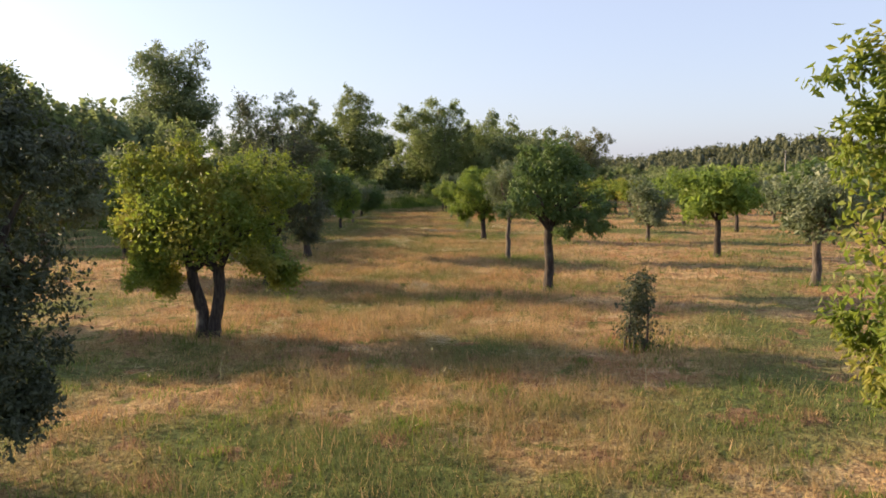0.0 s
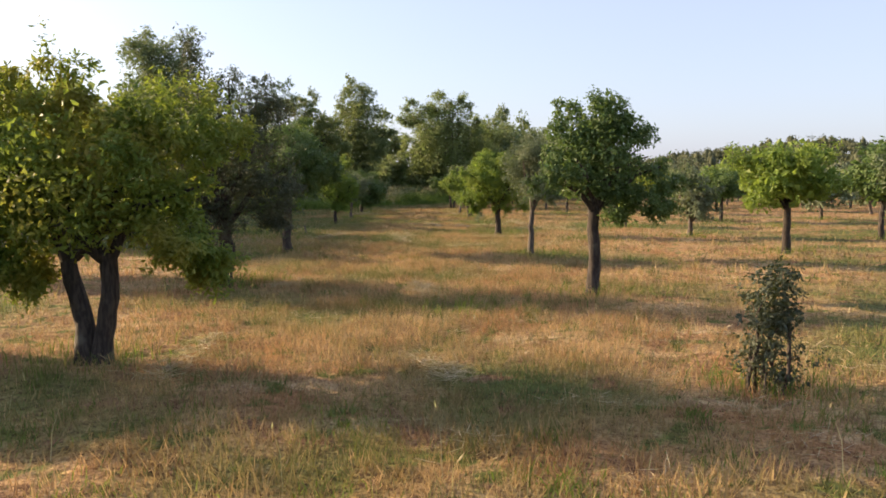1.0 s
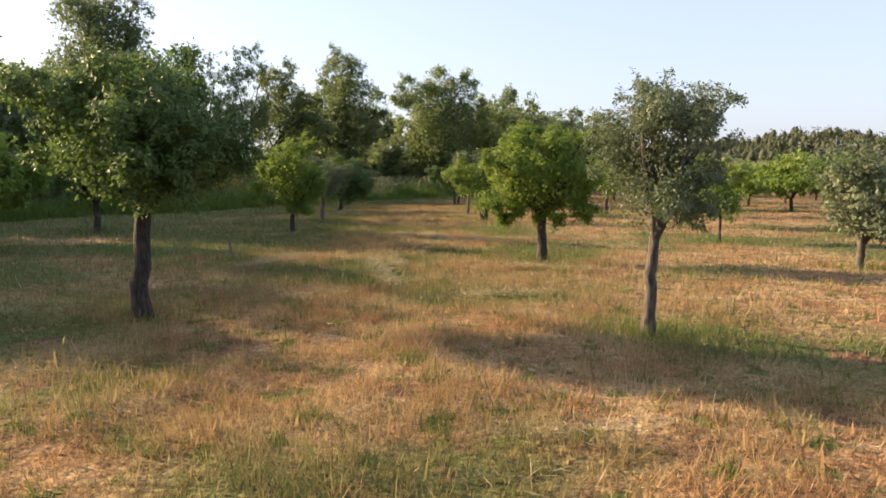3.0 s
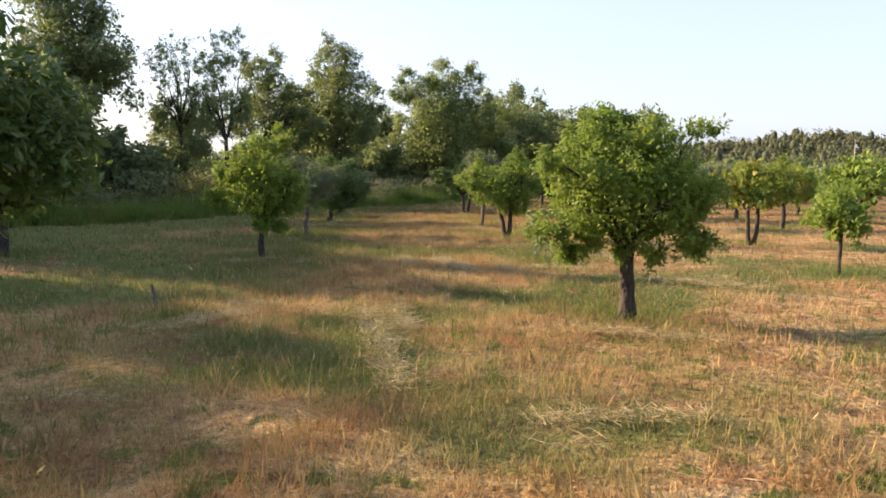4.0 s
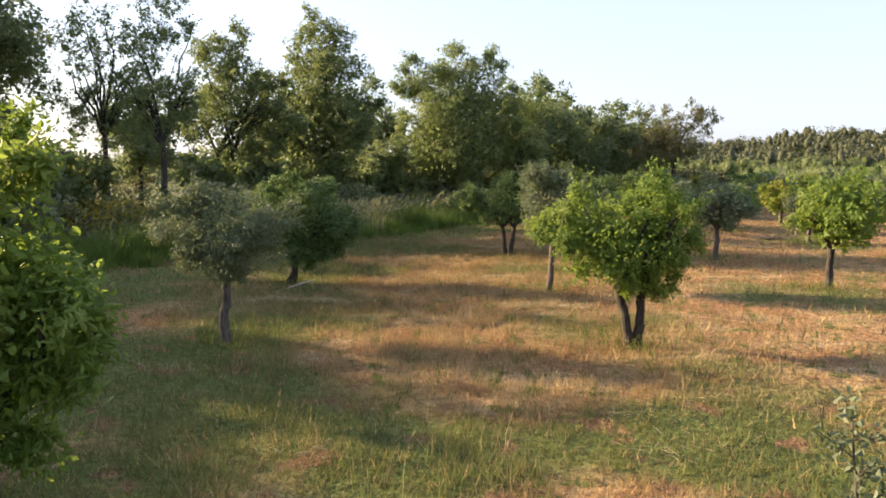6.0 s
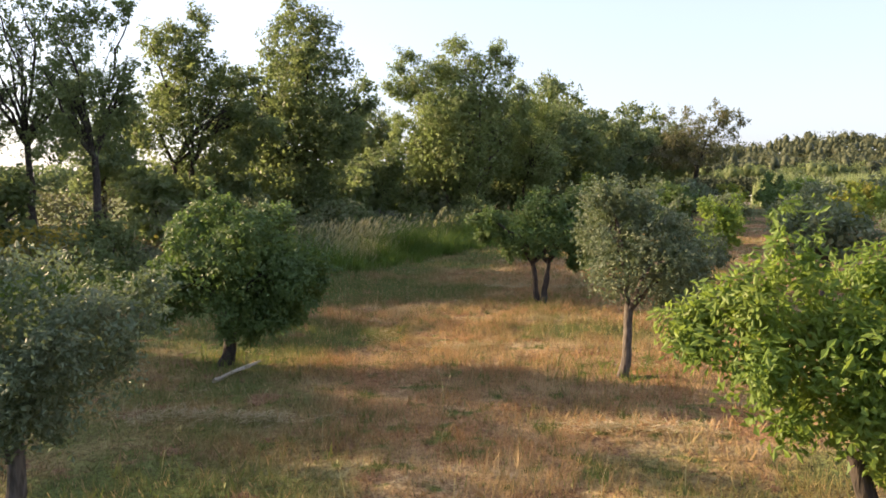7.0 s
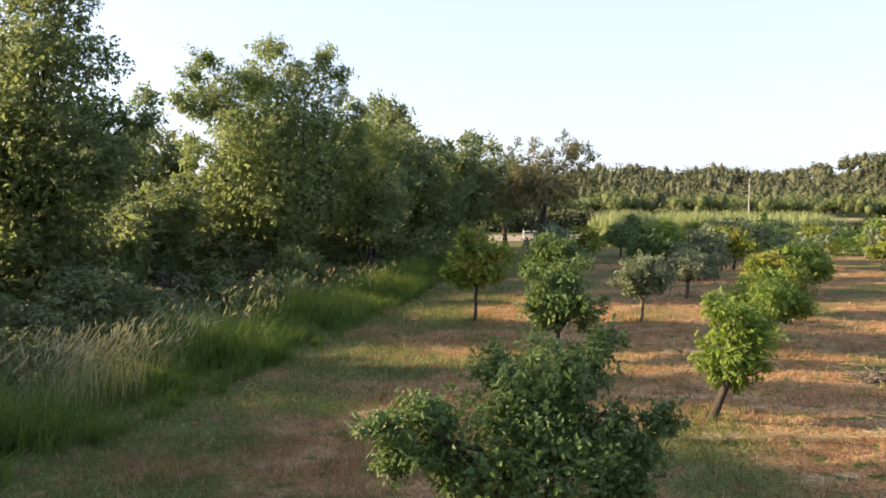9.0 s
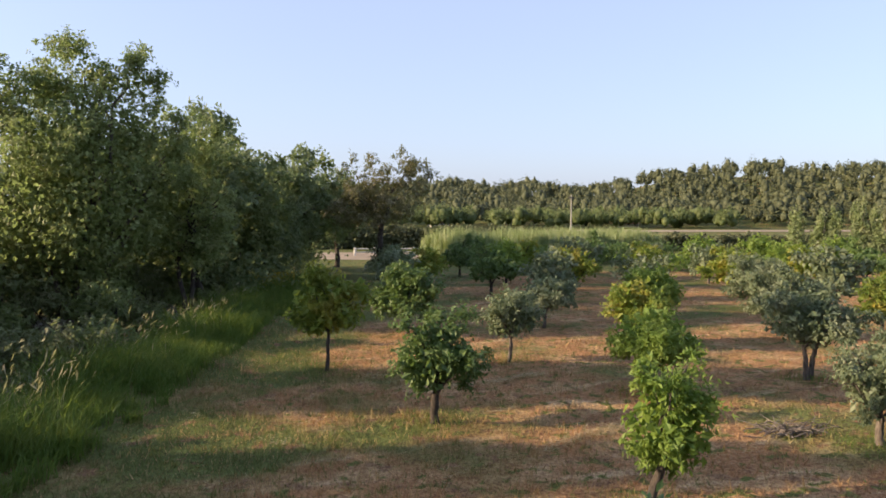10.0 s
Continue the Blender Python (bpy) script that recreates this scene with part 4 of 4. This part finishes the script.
v, f, tips = long_blades(on_ground(x, y), h, 0.028, rng, 0.5)
tagged(piece("tall_grass", v, f, M_TALLGRASS), "tall green grass along the hedge line", "grass", kind="stuff")
# seed heads stand above it in drifts
n = 900
y = np.concatenate([rng.normal(68.5, 0.8, n // 2), rng.choice((58.0, 61.5, 71.5, 74.0, 80.0, 85.0), n // 4) + rng.normal(0, 0.4, n // 4), rng.uniform(45, 100, n // 16)])
x = np.interp(y, e[:, 1], e[:, 0]) - rng.uniform(1.2, 2.9, len(y))
h = rng.uniform(1.1, 1.75, len(y))
v, f, tips = long_blades(on_ground(x, y), h, 0.007, rng, 0.3)
v2, f2 = leaves(tips - (0, 0, 0.1), np.tile((0.5, 0, 1.0), (len(y), 1)), 0.26, 0.034, rng, 0.2, 0.35, 0.1)
joined = [f[0], f[1], f2 + len(v)]
tagged(piece("seed_grass", np.concatenate([v, v2]), joined, M_SEED), "pale seed heads above the tall grass", "grass", kind="stuff")

# ---- meadow grass ----
rng = np.random.default_rng(81)
p = LANE


def meadow(n, half, y0, y1, h0, h1, width):
    """Blades either side of the lane, thinning out away from it."""
    y = rng.uniform(y0, y1, n)
    x = np.interp(y, p[:, 1], p[:, 0]) + half * np.clip(rng.normal(0, 0.5, n), -1.6, 1.6)
    keep = inside(x, y) > -0.3
    x, y = x[keep], y[keep]
    thick = 0.5 + 0.25 * np.sin(x * 2.1 + 1.3 * np.sin(y * 0.9)) * np.sin(y * 1.7 + 1.1 * np.sin(x * 1.3)) + 0.25 * np.sin(x * 7.3 + 2 * np.sin(y * 3.1)) * np.sin(y * 6.1 + 2 * np.sin(x * 2.7))
    h = rng.uniform(h0, h1, len(x)) * (0.25 + 1.6 * thick)
    return blades(on_ground(x, y), h, width, rng, 0.5)


v, f = merged([meadow(360000, 6.0, 6, 66, 0.07, 0.2, 0.0092), meadow(120000, 16, 5, 82, 0.06, 0.17, 0.021), meadow(50000, 32, 20, 108, 0.1, 0.22, 0.035), meadow(90000, 14, 56, 88, 0.08, 0.2, 0.022)])
tagged(piece("meadow_grass", v, f, M_BLADE), "short dry and green meadow grass after mowing", "grass", kind="stuff")

# green uncut tufts round the stems and in the open
spots = [(a, b, 0.9, 260) for a, b in standing if from_lane(a, b) < 25]
spots += [(-5.2, 33.2, 0.7, 420), (-6.0, 31.5, 1.3, 500), (-8.5, 35.0, 1.5, 500), (-3.4, 20.6, 0.8, 250), (3.9, 13.0, 0.8, 320), (0.9, 40.6, 1.1, 420), (1.1, 17.5, 1.0, 260), (-7.4, 26.0, 1.2, 400), (4.5, 31.5, 1.2, 350)]
spots += [(float(rng.uniform(-10, 9)), float(rng.uniform(8, 62)), float(rng.uniform(0.2, 0.5)), 32) for _ in range(70)]
spots += [(float(rng.uniform(-6, 8)), float(rng.uniform(4.5, 12)), float(rng.uniform(0.15, 0.4)), 80) for _ in range(80)]
xs = np.concatenate([a + rng.normal(0, r * 0.55, n) for a, b, r, n in spots])
ys = np.concatenate([b + rng.normal(0, r * 0.55, n) for a, b, r, n in spots])
size = np.concatenate([np.full(n, min(1.0, max(0.5, r / 0.8))) for a, b, r, n in spots])
keep = inside(xs, ys) > 0
xs, ys, size = xs[keep], ys[keep], size[keep]
v, f, tips = long_blades(on_ground(xs, ys), rng.uniform(0.12, 0.3, len(xs)) * size, 0.009, rng, 0.45)
tagged(piece("grass_tufts", v, f, M_TALLGRASS), "green uncut grass tufts round tree stems", "grass", kind="stuff")

# single dry stalks with seed heads stand in the mown grass
rng = np.random.default_rng(83)
ys = rng.uniform(8, 64, 340)
xs = np.interp(ys, p[:, 1], p[:, 0]) + rng.normal(0, 3.2, len(ys))
v, f, tips = long_blades(on_ground(xs, ys), rng.uniform(0.25, 0.62, len(xs)), 0.006, rng, 0.22)
v2, f2 = leaves(tips - (0, 0, 0.04), np.tile((0.2, 0, 1.0), (len(xs), 1)), 0.08, 0.014, rng, 0.2, 0.3, 0.0)
tagged(piece("dry_stalks", np.concatenate([v, v2]), [f[0], f[1], f2 + len(v)], M_SEED), "thin dry stalks standing in the mown meadow", "grass", kind="stuff")

# straw left by the mower, in loose wisps and some swaths along the rows
rng = np.random.default_rng(85)
wisps = [(float(rng.uniform(-9, 10)), float(rng.uniform(8, 80)), 0.22) for _ in range(230)]
# swaths lie where the mower dropped them
for ax, ay, bx, by in ((-2.4, 40.7, -2.1, 38.9), (-1.7, 40.8, -1.2, 39.4), (-1.2, 39.4, -0.7, 38.0), (-0.2, 39.5, 0.2, 38.4), (0.4, 39.4, 2.0, 39.0), (2.3, 42.6, 2.8, 40.5), (-6.2, 39.4, -5.5, 39.6),
                       (-4.9, 32.1, -4.0, 33.3), (0.6, 32.7, 2.4, 32.0), (-2.0, 34.6, -1.5, 32.5), (-4.5, 33.9, -3.8, 34.2), (2.6, 38.0, 4.7, 36.6), (-2.0, 12.9, -2.1, 14.8), (0.6, 13.7, 0.9, 12.9), (-0.2, 20.0, 0.2, 18.7),
                       (-2.7, 19.5, -2.4, 20.2), (-0.1, 29.0, 1.4, 29.0), (-2.3, 33.9, -1.3, 29.6), (-7.0, 50.5, -5.1, 50.4), (-3.5, 54.6, -2.5, 54.9), (-1.7, 50.3, -0.1, 50.2), (3.0, 64.0, 8.5, 63.2), (4.5, 68.5, 8.0, 69.5), (-2.5, 62.0, 1.5, 62.6), (5.0, 74.0, 8.0, 74.4)):
    pieces = max(6, int(math.hypot(bx - ax, by - ay) / 0.09))
    wisps += [(ax + (bx - ax) * q + float(rng.normal(0, 0.05)), ay + (by - ay) * q + float(rng.normal(0, 0.05)), 0.09) for q in np.linspace(0, 1, pieces)]
sx = np.concatenate([a + rng.normal(0, r, 34) for a, b, r in wisps])
sy = np.concatenate([b + rng.normal(0, r * 0.6, 34) for a, b, r in wisps])
keep = inside(sx, sy) > 0.5
sx, sy = sx[keep], sy[keep]
at = on_ground(sx, sy, -rng.uniform(0.03, 0.1, len(sx)))
way = np.stack([rng.normal(0, 1, len(sx)), rng.normal(0, 1, len(sx)), rng.normal(0.1, 0.12, len(sx))], -1)
v, f = leaves(at, way, 0.2, 0.007, rng, 0.1, 0.1, 0.0)
tagged(piece("cut_straw", v, f, M_STRAW), "pale cut straw lying in wisps on the meadow", "straw", kind="stuff")

# ---- saplings ----
rng = np.random.default_rng(91)
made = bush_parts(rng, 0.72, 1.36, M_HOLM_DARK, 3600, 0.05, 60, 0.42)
plant_bush("holm_oak_sapling", 3.88, 13.0, "bushy grey-green holm oak sapling in grass", "sapling", "", made)
rng = np.random.default_rng(92)
thing = new("oak_sapling")
stem = bend((0, 0, -0.05), (-0.16, 0.02, 0.92), 8, rng, 0.04)
twigs, tips = [], []
for k in range(9):
    foot = stem[2 + k % 6]
    end = foot + np.array([rng.normal(0, 0.16), rng.normal(0, 0.13), rng.uniform(0.05, 0.2)])
    twigs.append(tube(bend(foot, end, 4, rng, 0.08), np.linspace(0.007, 0.003, 4), 5, rng))
    tips += [end, (end + foot) / 2]
tips = np.repeat(np.array(tips + [stem[-1], stem[-2]]), 14, 0)
piece("stem", *tube(stem, np.linspace(0.018, 0.006, 8), 7, rng), M_BARK_PALE, thing, smooth=True)
piece("twigs", *merged(twigs), M_BARK_PALE, thing, smooth=True)
piece("foliage", *leaves(tips + rng.normal(0, 0.045, tips.shape), ball(len(tips), rng), 0.07, 0.04, rng, fine=True, facing=True), M_HOLM, thing)
thing.matrix_basis = pose(0.8, 40.75, float(height(0.8, 40.75)))
tagged(thing, "small sparse oak sapling in green grass", "sapling")

# ---- small things on the meadow ----


def stone(x, y, size, seed, label):
    rng = np.random.default_rng(seed)
    bm = bmesh.new()
    bmesh.ops.create_icosphere(bm, subdivisions=2, radius=1)
    for v in bm.verts:
        v.co = Vector(v.co[k] * size[k] * (1 + rng.normal(0, 0.06)) for k in range(3))
    ob = part("stone", bm, M_STONE)
    ob.matrix_basis = pose(x, y, float(height(x, y)) + size[2] * 0.5, 4, -6, 30)
    return tagged(ob, label, "stone")


stone(2.1, 42.8, (0.09, 0.06, 0.045), 1, "small white stone lying in straw")
stone(-8.7, 54.0, (0.11, 0.07, 0.05), 2, "white stone lying in shaded grass")

rng = np.random.default_rng(95)
twigs = [tube(bend((rng.normal(0, 0.4), rng.normal(0, 0.22), rng.uniform(0.0, 0.12)), (rng.normal(0, 0.5), rng.normal(0, 0.3), rng.uniform(0.03, 0.26)), 4, rng, 0.15), np.linspace(0.014, 0.006, 4), 5, rng) for _ in range(70)]
pile = piece("brush_pile", *merged(twigs), M_TWIGS)
pile.matrix_basis = pose(9.7, 67.4, float(height(9.7, 67.4)))
tagged(pile, "heap of dark dead twigs on dry grass", "brush pile", kind="stuff")

rng = np.random.default_rng(97)
limb = new("fallen_branch")
piece("wood", *merged([tube(bend((0, 0, 0.03), (0.36, 1.12, 0.06), 7, rng, 0.05), np.linspace(0.035, 0.014, 7), 7, rng), tube(bend((0.17, 0.5, 0.05), (0.42, 0.75, 0.1), 5, rng, 0.06), np.linspace(0.016, 0.007, 5), 6, rng)]), M_DRYWOOD, limb, smooth=True)
limb.matrix_basis = pose(-6.54, 52.17, float(height(-6.54, 52.17)))
tagged(limb, "pale bare branch lying under a small oak", "branch")

post = piece("stake", *tube(bend((0, 0, -0.1), (-0.12, 0, 0.34), 5, np.random.default_rng(3), 0.02), [0.03, 0.029, 0.028, 0.026, 0.022], 8, np.random.default_rng(3)), M_POST, smooth=True)
post.matrix_basis = pose(-5.5, 33.9, 0)
tagged(post, "short leaning weathered stake in green grass", "stake")

# ---- the far side: reeds, hedges, field, poplars, house, hill wood ----
rng = np.random.default_rng(111)
n = 24000
x = rng.uniform(27, 54, n)
y = 119 + 0.12 * (x - 27) + rng.uniform(0, 9, n)
v, f, tips = long_blades(on_ground(x, y), rng.uniform(2.4, 3.9, n) * (0.88 + 0.1 * np.sin(x * 0.9) + 0.1 * np.sin(x * 3.7 + y * 1.9)), 0.13, rng, 0.07, 0.02)
tagged(piece("reed_bed", v, f, M_REED), "tall pale green cane bed beyond the orchard", "reeds", kind="stuff")


def hedge(name, a, b, wide, h, mat, label, count, leaf, seed, category="hedge"):
    rng = np.random.default_rng(seed)
    s = rng.uniform(0, 1, count)
    a, b = np.array(a), np.array(b)
    xy = a + (b - a) * s[:, None] + rng.normal(0, wide / 2.4, (count, 2))
    z = h * rng.uniform(0.02, 1, count) ** 0.8 * (0.86 + 0.14 * np.sin(s * 71) * np.cos(s * 33))
    at = np.concatenate([xy, z[:, None]], 1)
    way = np.stack([rng.normal(0, 0.6, count), -np.ones(count) * 0.4, np.ones(count) * 0.3], -1)
    ob = piece(name, *leaves(at, way, leaf, leaf * 0.6, rng), mat)
    return tagged(ob, label, category, kind="stuff")


hedge("hedge", (14, 163), (56, 152), 2.2, 3.3, M_PINE, "long dark clipped hedge beyond the pale track", 15000, 0.62, 121)
hedge("hedge", (3.0, 97.0), (14.0, 123.0), 2.2, 2.8, M_WOOD_DARK, "dark undergrowth below the woodland row", 6000, 0.32, 129)
hedge("hedge", (58, 142), (112, 118), 1.8, 2.3, M_PINE, "long low dark hedge behind the cane bed", 15000, 0.55, 122)
hedge("low_scrub", (-27, 92), (-62, 88), 3.0, 2.6, M_HEATH, "brownish dry scrub behind the hedge trees", 8000, 0.3, 132, category="scrub")
hedge("low_scrub", (62, 118), (92, 104), 4.0, 1.6, M_HEATH, "low greyish scrub beyond the orchard", 6000, 0.3, 123, category="scrub")
hedge("low_scrub", (40, 108), (80, 99), 4.0, 1.5, M_OAK, "bright green low growth beyond the orchard", 7000, 0.3, 124, category="scrub")
hedge("low_scrub", (29, 116.5), (52, 119), 1.5, 2.1, M_OAK_DARK, "dark green bushes before the cane bed", 5000, 0.3, 130, category="scrub")
hedge("hedge", (-140, 190), (-20, 230), 6.0, 7.0, M_WOOD_DARK, "far dark tree belt across the fields", 9000, 1.2, 125)
hedge("hedge", (-260, 60), (-120, 200), 6.0, 8.0, M_WOOD_DARK, "far dark tree belt across the fields", 9000, 1.3, 126)
hedge("dry_grass", (-21.0, 66.0), (-13.0, 84.0), 3.5, 0.8, M_RUSTGRASS, "rusty dry grass on the bank behind the scrub", 9000, 0.3, 131, category="dry grass")
hedge("broom_bush", (5.5, 100.0), (7.5, 103.0), 1.2, 1.3, M_BROOM, "yellow flowering broom at the meadow's edge", 900, 0.16, 127, category="shrub")
hedge("broom_bush", (-17.0, 61.5), (-14.5, 63.0), 1.2, 1.9, M_BROOM, "yellow flowering broom among scrub", 900, 0.16, 128, category="shrub")

# pale field strips lie just over the ground
for name, corners in (("stubble_field", [(13, 136), (38, 126), (42, 140), (16, 152)]), ("stubble_field", [(100, 258), (320, 214), (370, 232), (112, 290)]), ("stubble_field", [(-36, 116), (-22, 118), (-28, 150), (-48, 150)])):
    n = 12
    c = np.array(corners, float)
    s, t = np.meshgrid(np.linspace(0, 1, n), np.linspace(0, 1, n), indexing="ij")
    xy = c[0] * ((1 - s) * (1 - t))[..., None] + c[1] * (s * (1 - t))[..., None] + c[2] * (s * t)[..., None] + c[3] * ((1 - s) * t)[..., None]
    i, j = np.meshgrid(np.arange(n - 1), np.arange(n - 1), indexing="ij")
    q = np.stack([i * n + j, (i + 1) * n + j, (i + 1) * n + j + 1, i * n + j + 1], -1).reshape(-1, 4)
    ob = piece(name, np.concatenate([xy.reshape(-1, 2), height(xy[..., 0], xy[..., 1]).reshape(-1, 1) + 0.06], 1), q, M_FIELD)
    tagged(ob, "pale dry stubble field", "field", kind="structure")

# white rail along the track
rail = new("rail_fence")
for k in range(6):
    s = k / 5
    bm = bmesh.new()
    box(bm, -0.09, 0.09, -0.09, 0.09, -0.1, 1.0, 0.02)
    ob = part("post", bm, M_RAIL, rail)
    ob.matrix_basis = pose(11.0 * s, -2.6 * s, 0)
for z in (0.45, 0.85):
    v, f = tube(np.linspace((0, 0, z), (11.0, -2.6, z), 6), [0.06] * 6, 6, np.random.default_rng(4), 0.02)
    piece("rail", v, f, M_RAIL, rail)
rail.matrix_basis = pose(24.0, 139.7, 0)
tagged(rail, "low white rail fence along a pale track", "fence")

# power pole
pole = new("power_pole")
piece("shaft", *tube(np.linspace((0, 0, -0.3), (0, 0, 7.6), 6), np.linspace(0.12, 0.08, 6), 10, np.random.default_rng(5), 0.01), M_CONCRETE, pole, smooth=True)
bm = bmesh.new()
box(bm, -0.7, 0.7, -0.06, 0.06, 7.1, 7.25, 0.02)
part("crossarm", bm, M_POST, pole)
pole.matrix_basis = pose(56.0, 143.5, 0, 0, 0, 30)
tagged(pole, "grey concrete power pole beyond the cane bed", "power pole")

# young columnar poplars
for n, (x, y, h) in enumerate(((57.1, 107.8, 5.9), (58.4, 106.2, 5.3), (59.1, 105.3, 5.4), (60.4, 103.7, 6.5), (61.2, 102.6, 5.2), (62.4, 101.0, 6.2))):
    rng = np.random.default_rng(700 + n)
    made = tree_mesh_parts(rng, h * 1.2, 2.6, 0.2, 0.0, M_REED, M_BARK_PALE, 5200, 0.14, 1, 0.09, 0, 70, 0.36, 1.4, 5, 0.35, None, 14)
    plant_tree("young_poplar", x, y, "slim pale green young poplar", "tree", "young poplars", made)


def farmhouse(x, y, turn, long, wide, h):
    house = new("farmhouse")
    bm = bmesh.new()
    box(bm, -long / 2, long / 2, -wide / 2, wide / 2, -0.5, h)
    wall = part("wall", bm, M_WHITE, house)
    bm = bmesh.new()
    top = h + wide * 0.22
    pts = [(-long / 2 - 0.4, -wide / 2 - 0.4, h), (long / 2 + 0.4, -wide / 2 - 0.4, h), (long / 2 + 0.4, wide / 2 + 0.4, h), (-long / 2 - 0.4, wide / 2 + 0.4, h), (-long / 2 - 0.4, 0, top), (long / 2 + 0.4, 0, top)]
    vs = [bm.verts.new(q) for q in pts]
    for q in ((0, 1, 5, 4), (2, 3, 4, 5), (0, 4, 3), (1, 2, 5), (3, 2, 1, 0)):
        bm.faces.new([vs[k] for k in q])
    part("roof", bm, M_ROOF, house)
    for k in range(3):
        bm = bmesh.new()
        cx = -long / 2 + long * (k + 0.5) / 3
        box(bm, cx - 0.5, cx + 0.5, -wide / 2 - 0.04, -wide / 2 + 0.1, 1.0, 2.4)
        part("window", bm, M_GLASS, house)
    house.matrix_basis = pose(x, y, float(height(x, y)), 0, 0, turn)
    return tagged(house, "white farmhouse with a clay tile roof below the wooded hill", "house")


farmhouse(131, 352, 10, 8, 5, 2.0)
farmhouse(212, 330, -20, 9, 6, 1.6)

# wooded hill: pines above, brighter trees at its foot
rng = np.random.default_rng(131)


def far_wood(name, label, mat, n, az0, az1, d0, d1, tall, wide, leaf, per):
    az, d = np.radians(rng.uniform(az0, az1, n)), np.sqrt(rng.uniform(d0 ** 2, d1 ** 2, n))
    x, y = d * np.sin(az), d * np.cos(az)
    h = tall * rng.uniform(0.75, 1.2, n)
    bm = bmesh.new()
    bmesh.ops.create_icosphere(bm, subdivisions=1, radius=1)
    core = np.array([v.co for v in bm.verts])
    tris = np.array([[v.index for v in q.verts] for q in bm.faces])
    bm.free()
    masses, pts, ways = [], [], []
    for k in range(n):
        mid = np.array([x[k], y[k], float(height(x[k], y[k])) + h[k] * 0.46])
        size = np.array([wide, wide, h[k] * 0.45]) * rng.uniform(0.65, 1.3)
        for off in ball(3, rng):
            masses.append((mid + (off * 0.4 + core * 0.48 * rng.uniform(0.6, 1.1, (len(core), 1))) * size, tris))
        w = ball(per, rng)
        w[:, 2] = np.abs(w[:, 2]) * 1.1 - 0.25
        pts.append(mid + w * size * rng.uniform(0.6, 1.02, (per, 1)))
        ways.append(w)
    v, f = leaves(np.concatenate(pts), np.concatenate(ways), leaf, leaf * 0.7, rng, spread=1.3)
    v, f = merged(masses + [(v, f)])
    return tagged(piece(name, v, f, mat, smooth=True), label, "trees", kind="stuff")


far_wood("pine_wood", "dense pine wood covering a low hill", M_PINE, 2100, 8, 74, 388, 610, 13.0, 3.5, 1.25, 44)
far_wood("tree_belt", "green tree row at the hill's foot", M_TALL, 260, 6, 39, 362, 388, 9.5, 3.6, 0.8, 100)
far_wood("far_wood", "distant dark woods on the horizon", M_PINE, 160, -75, 8, 480, 700, 11.0, 6.0, 3.0, 20)
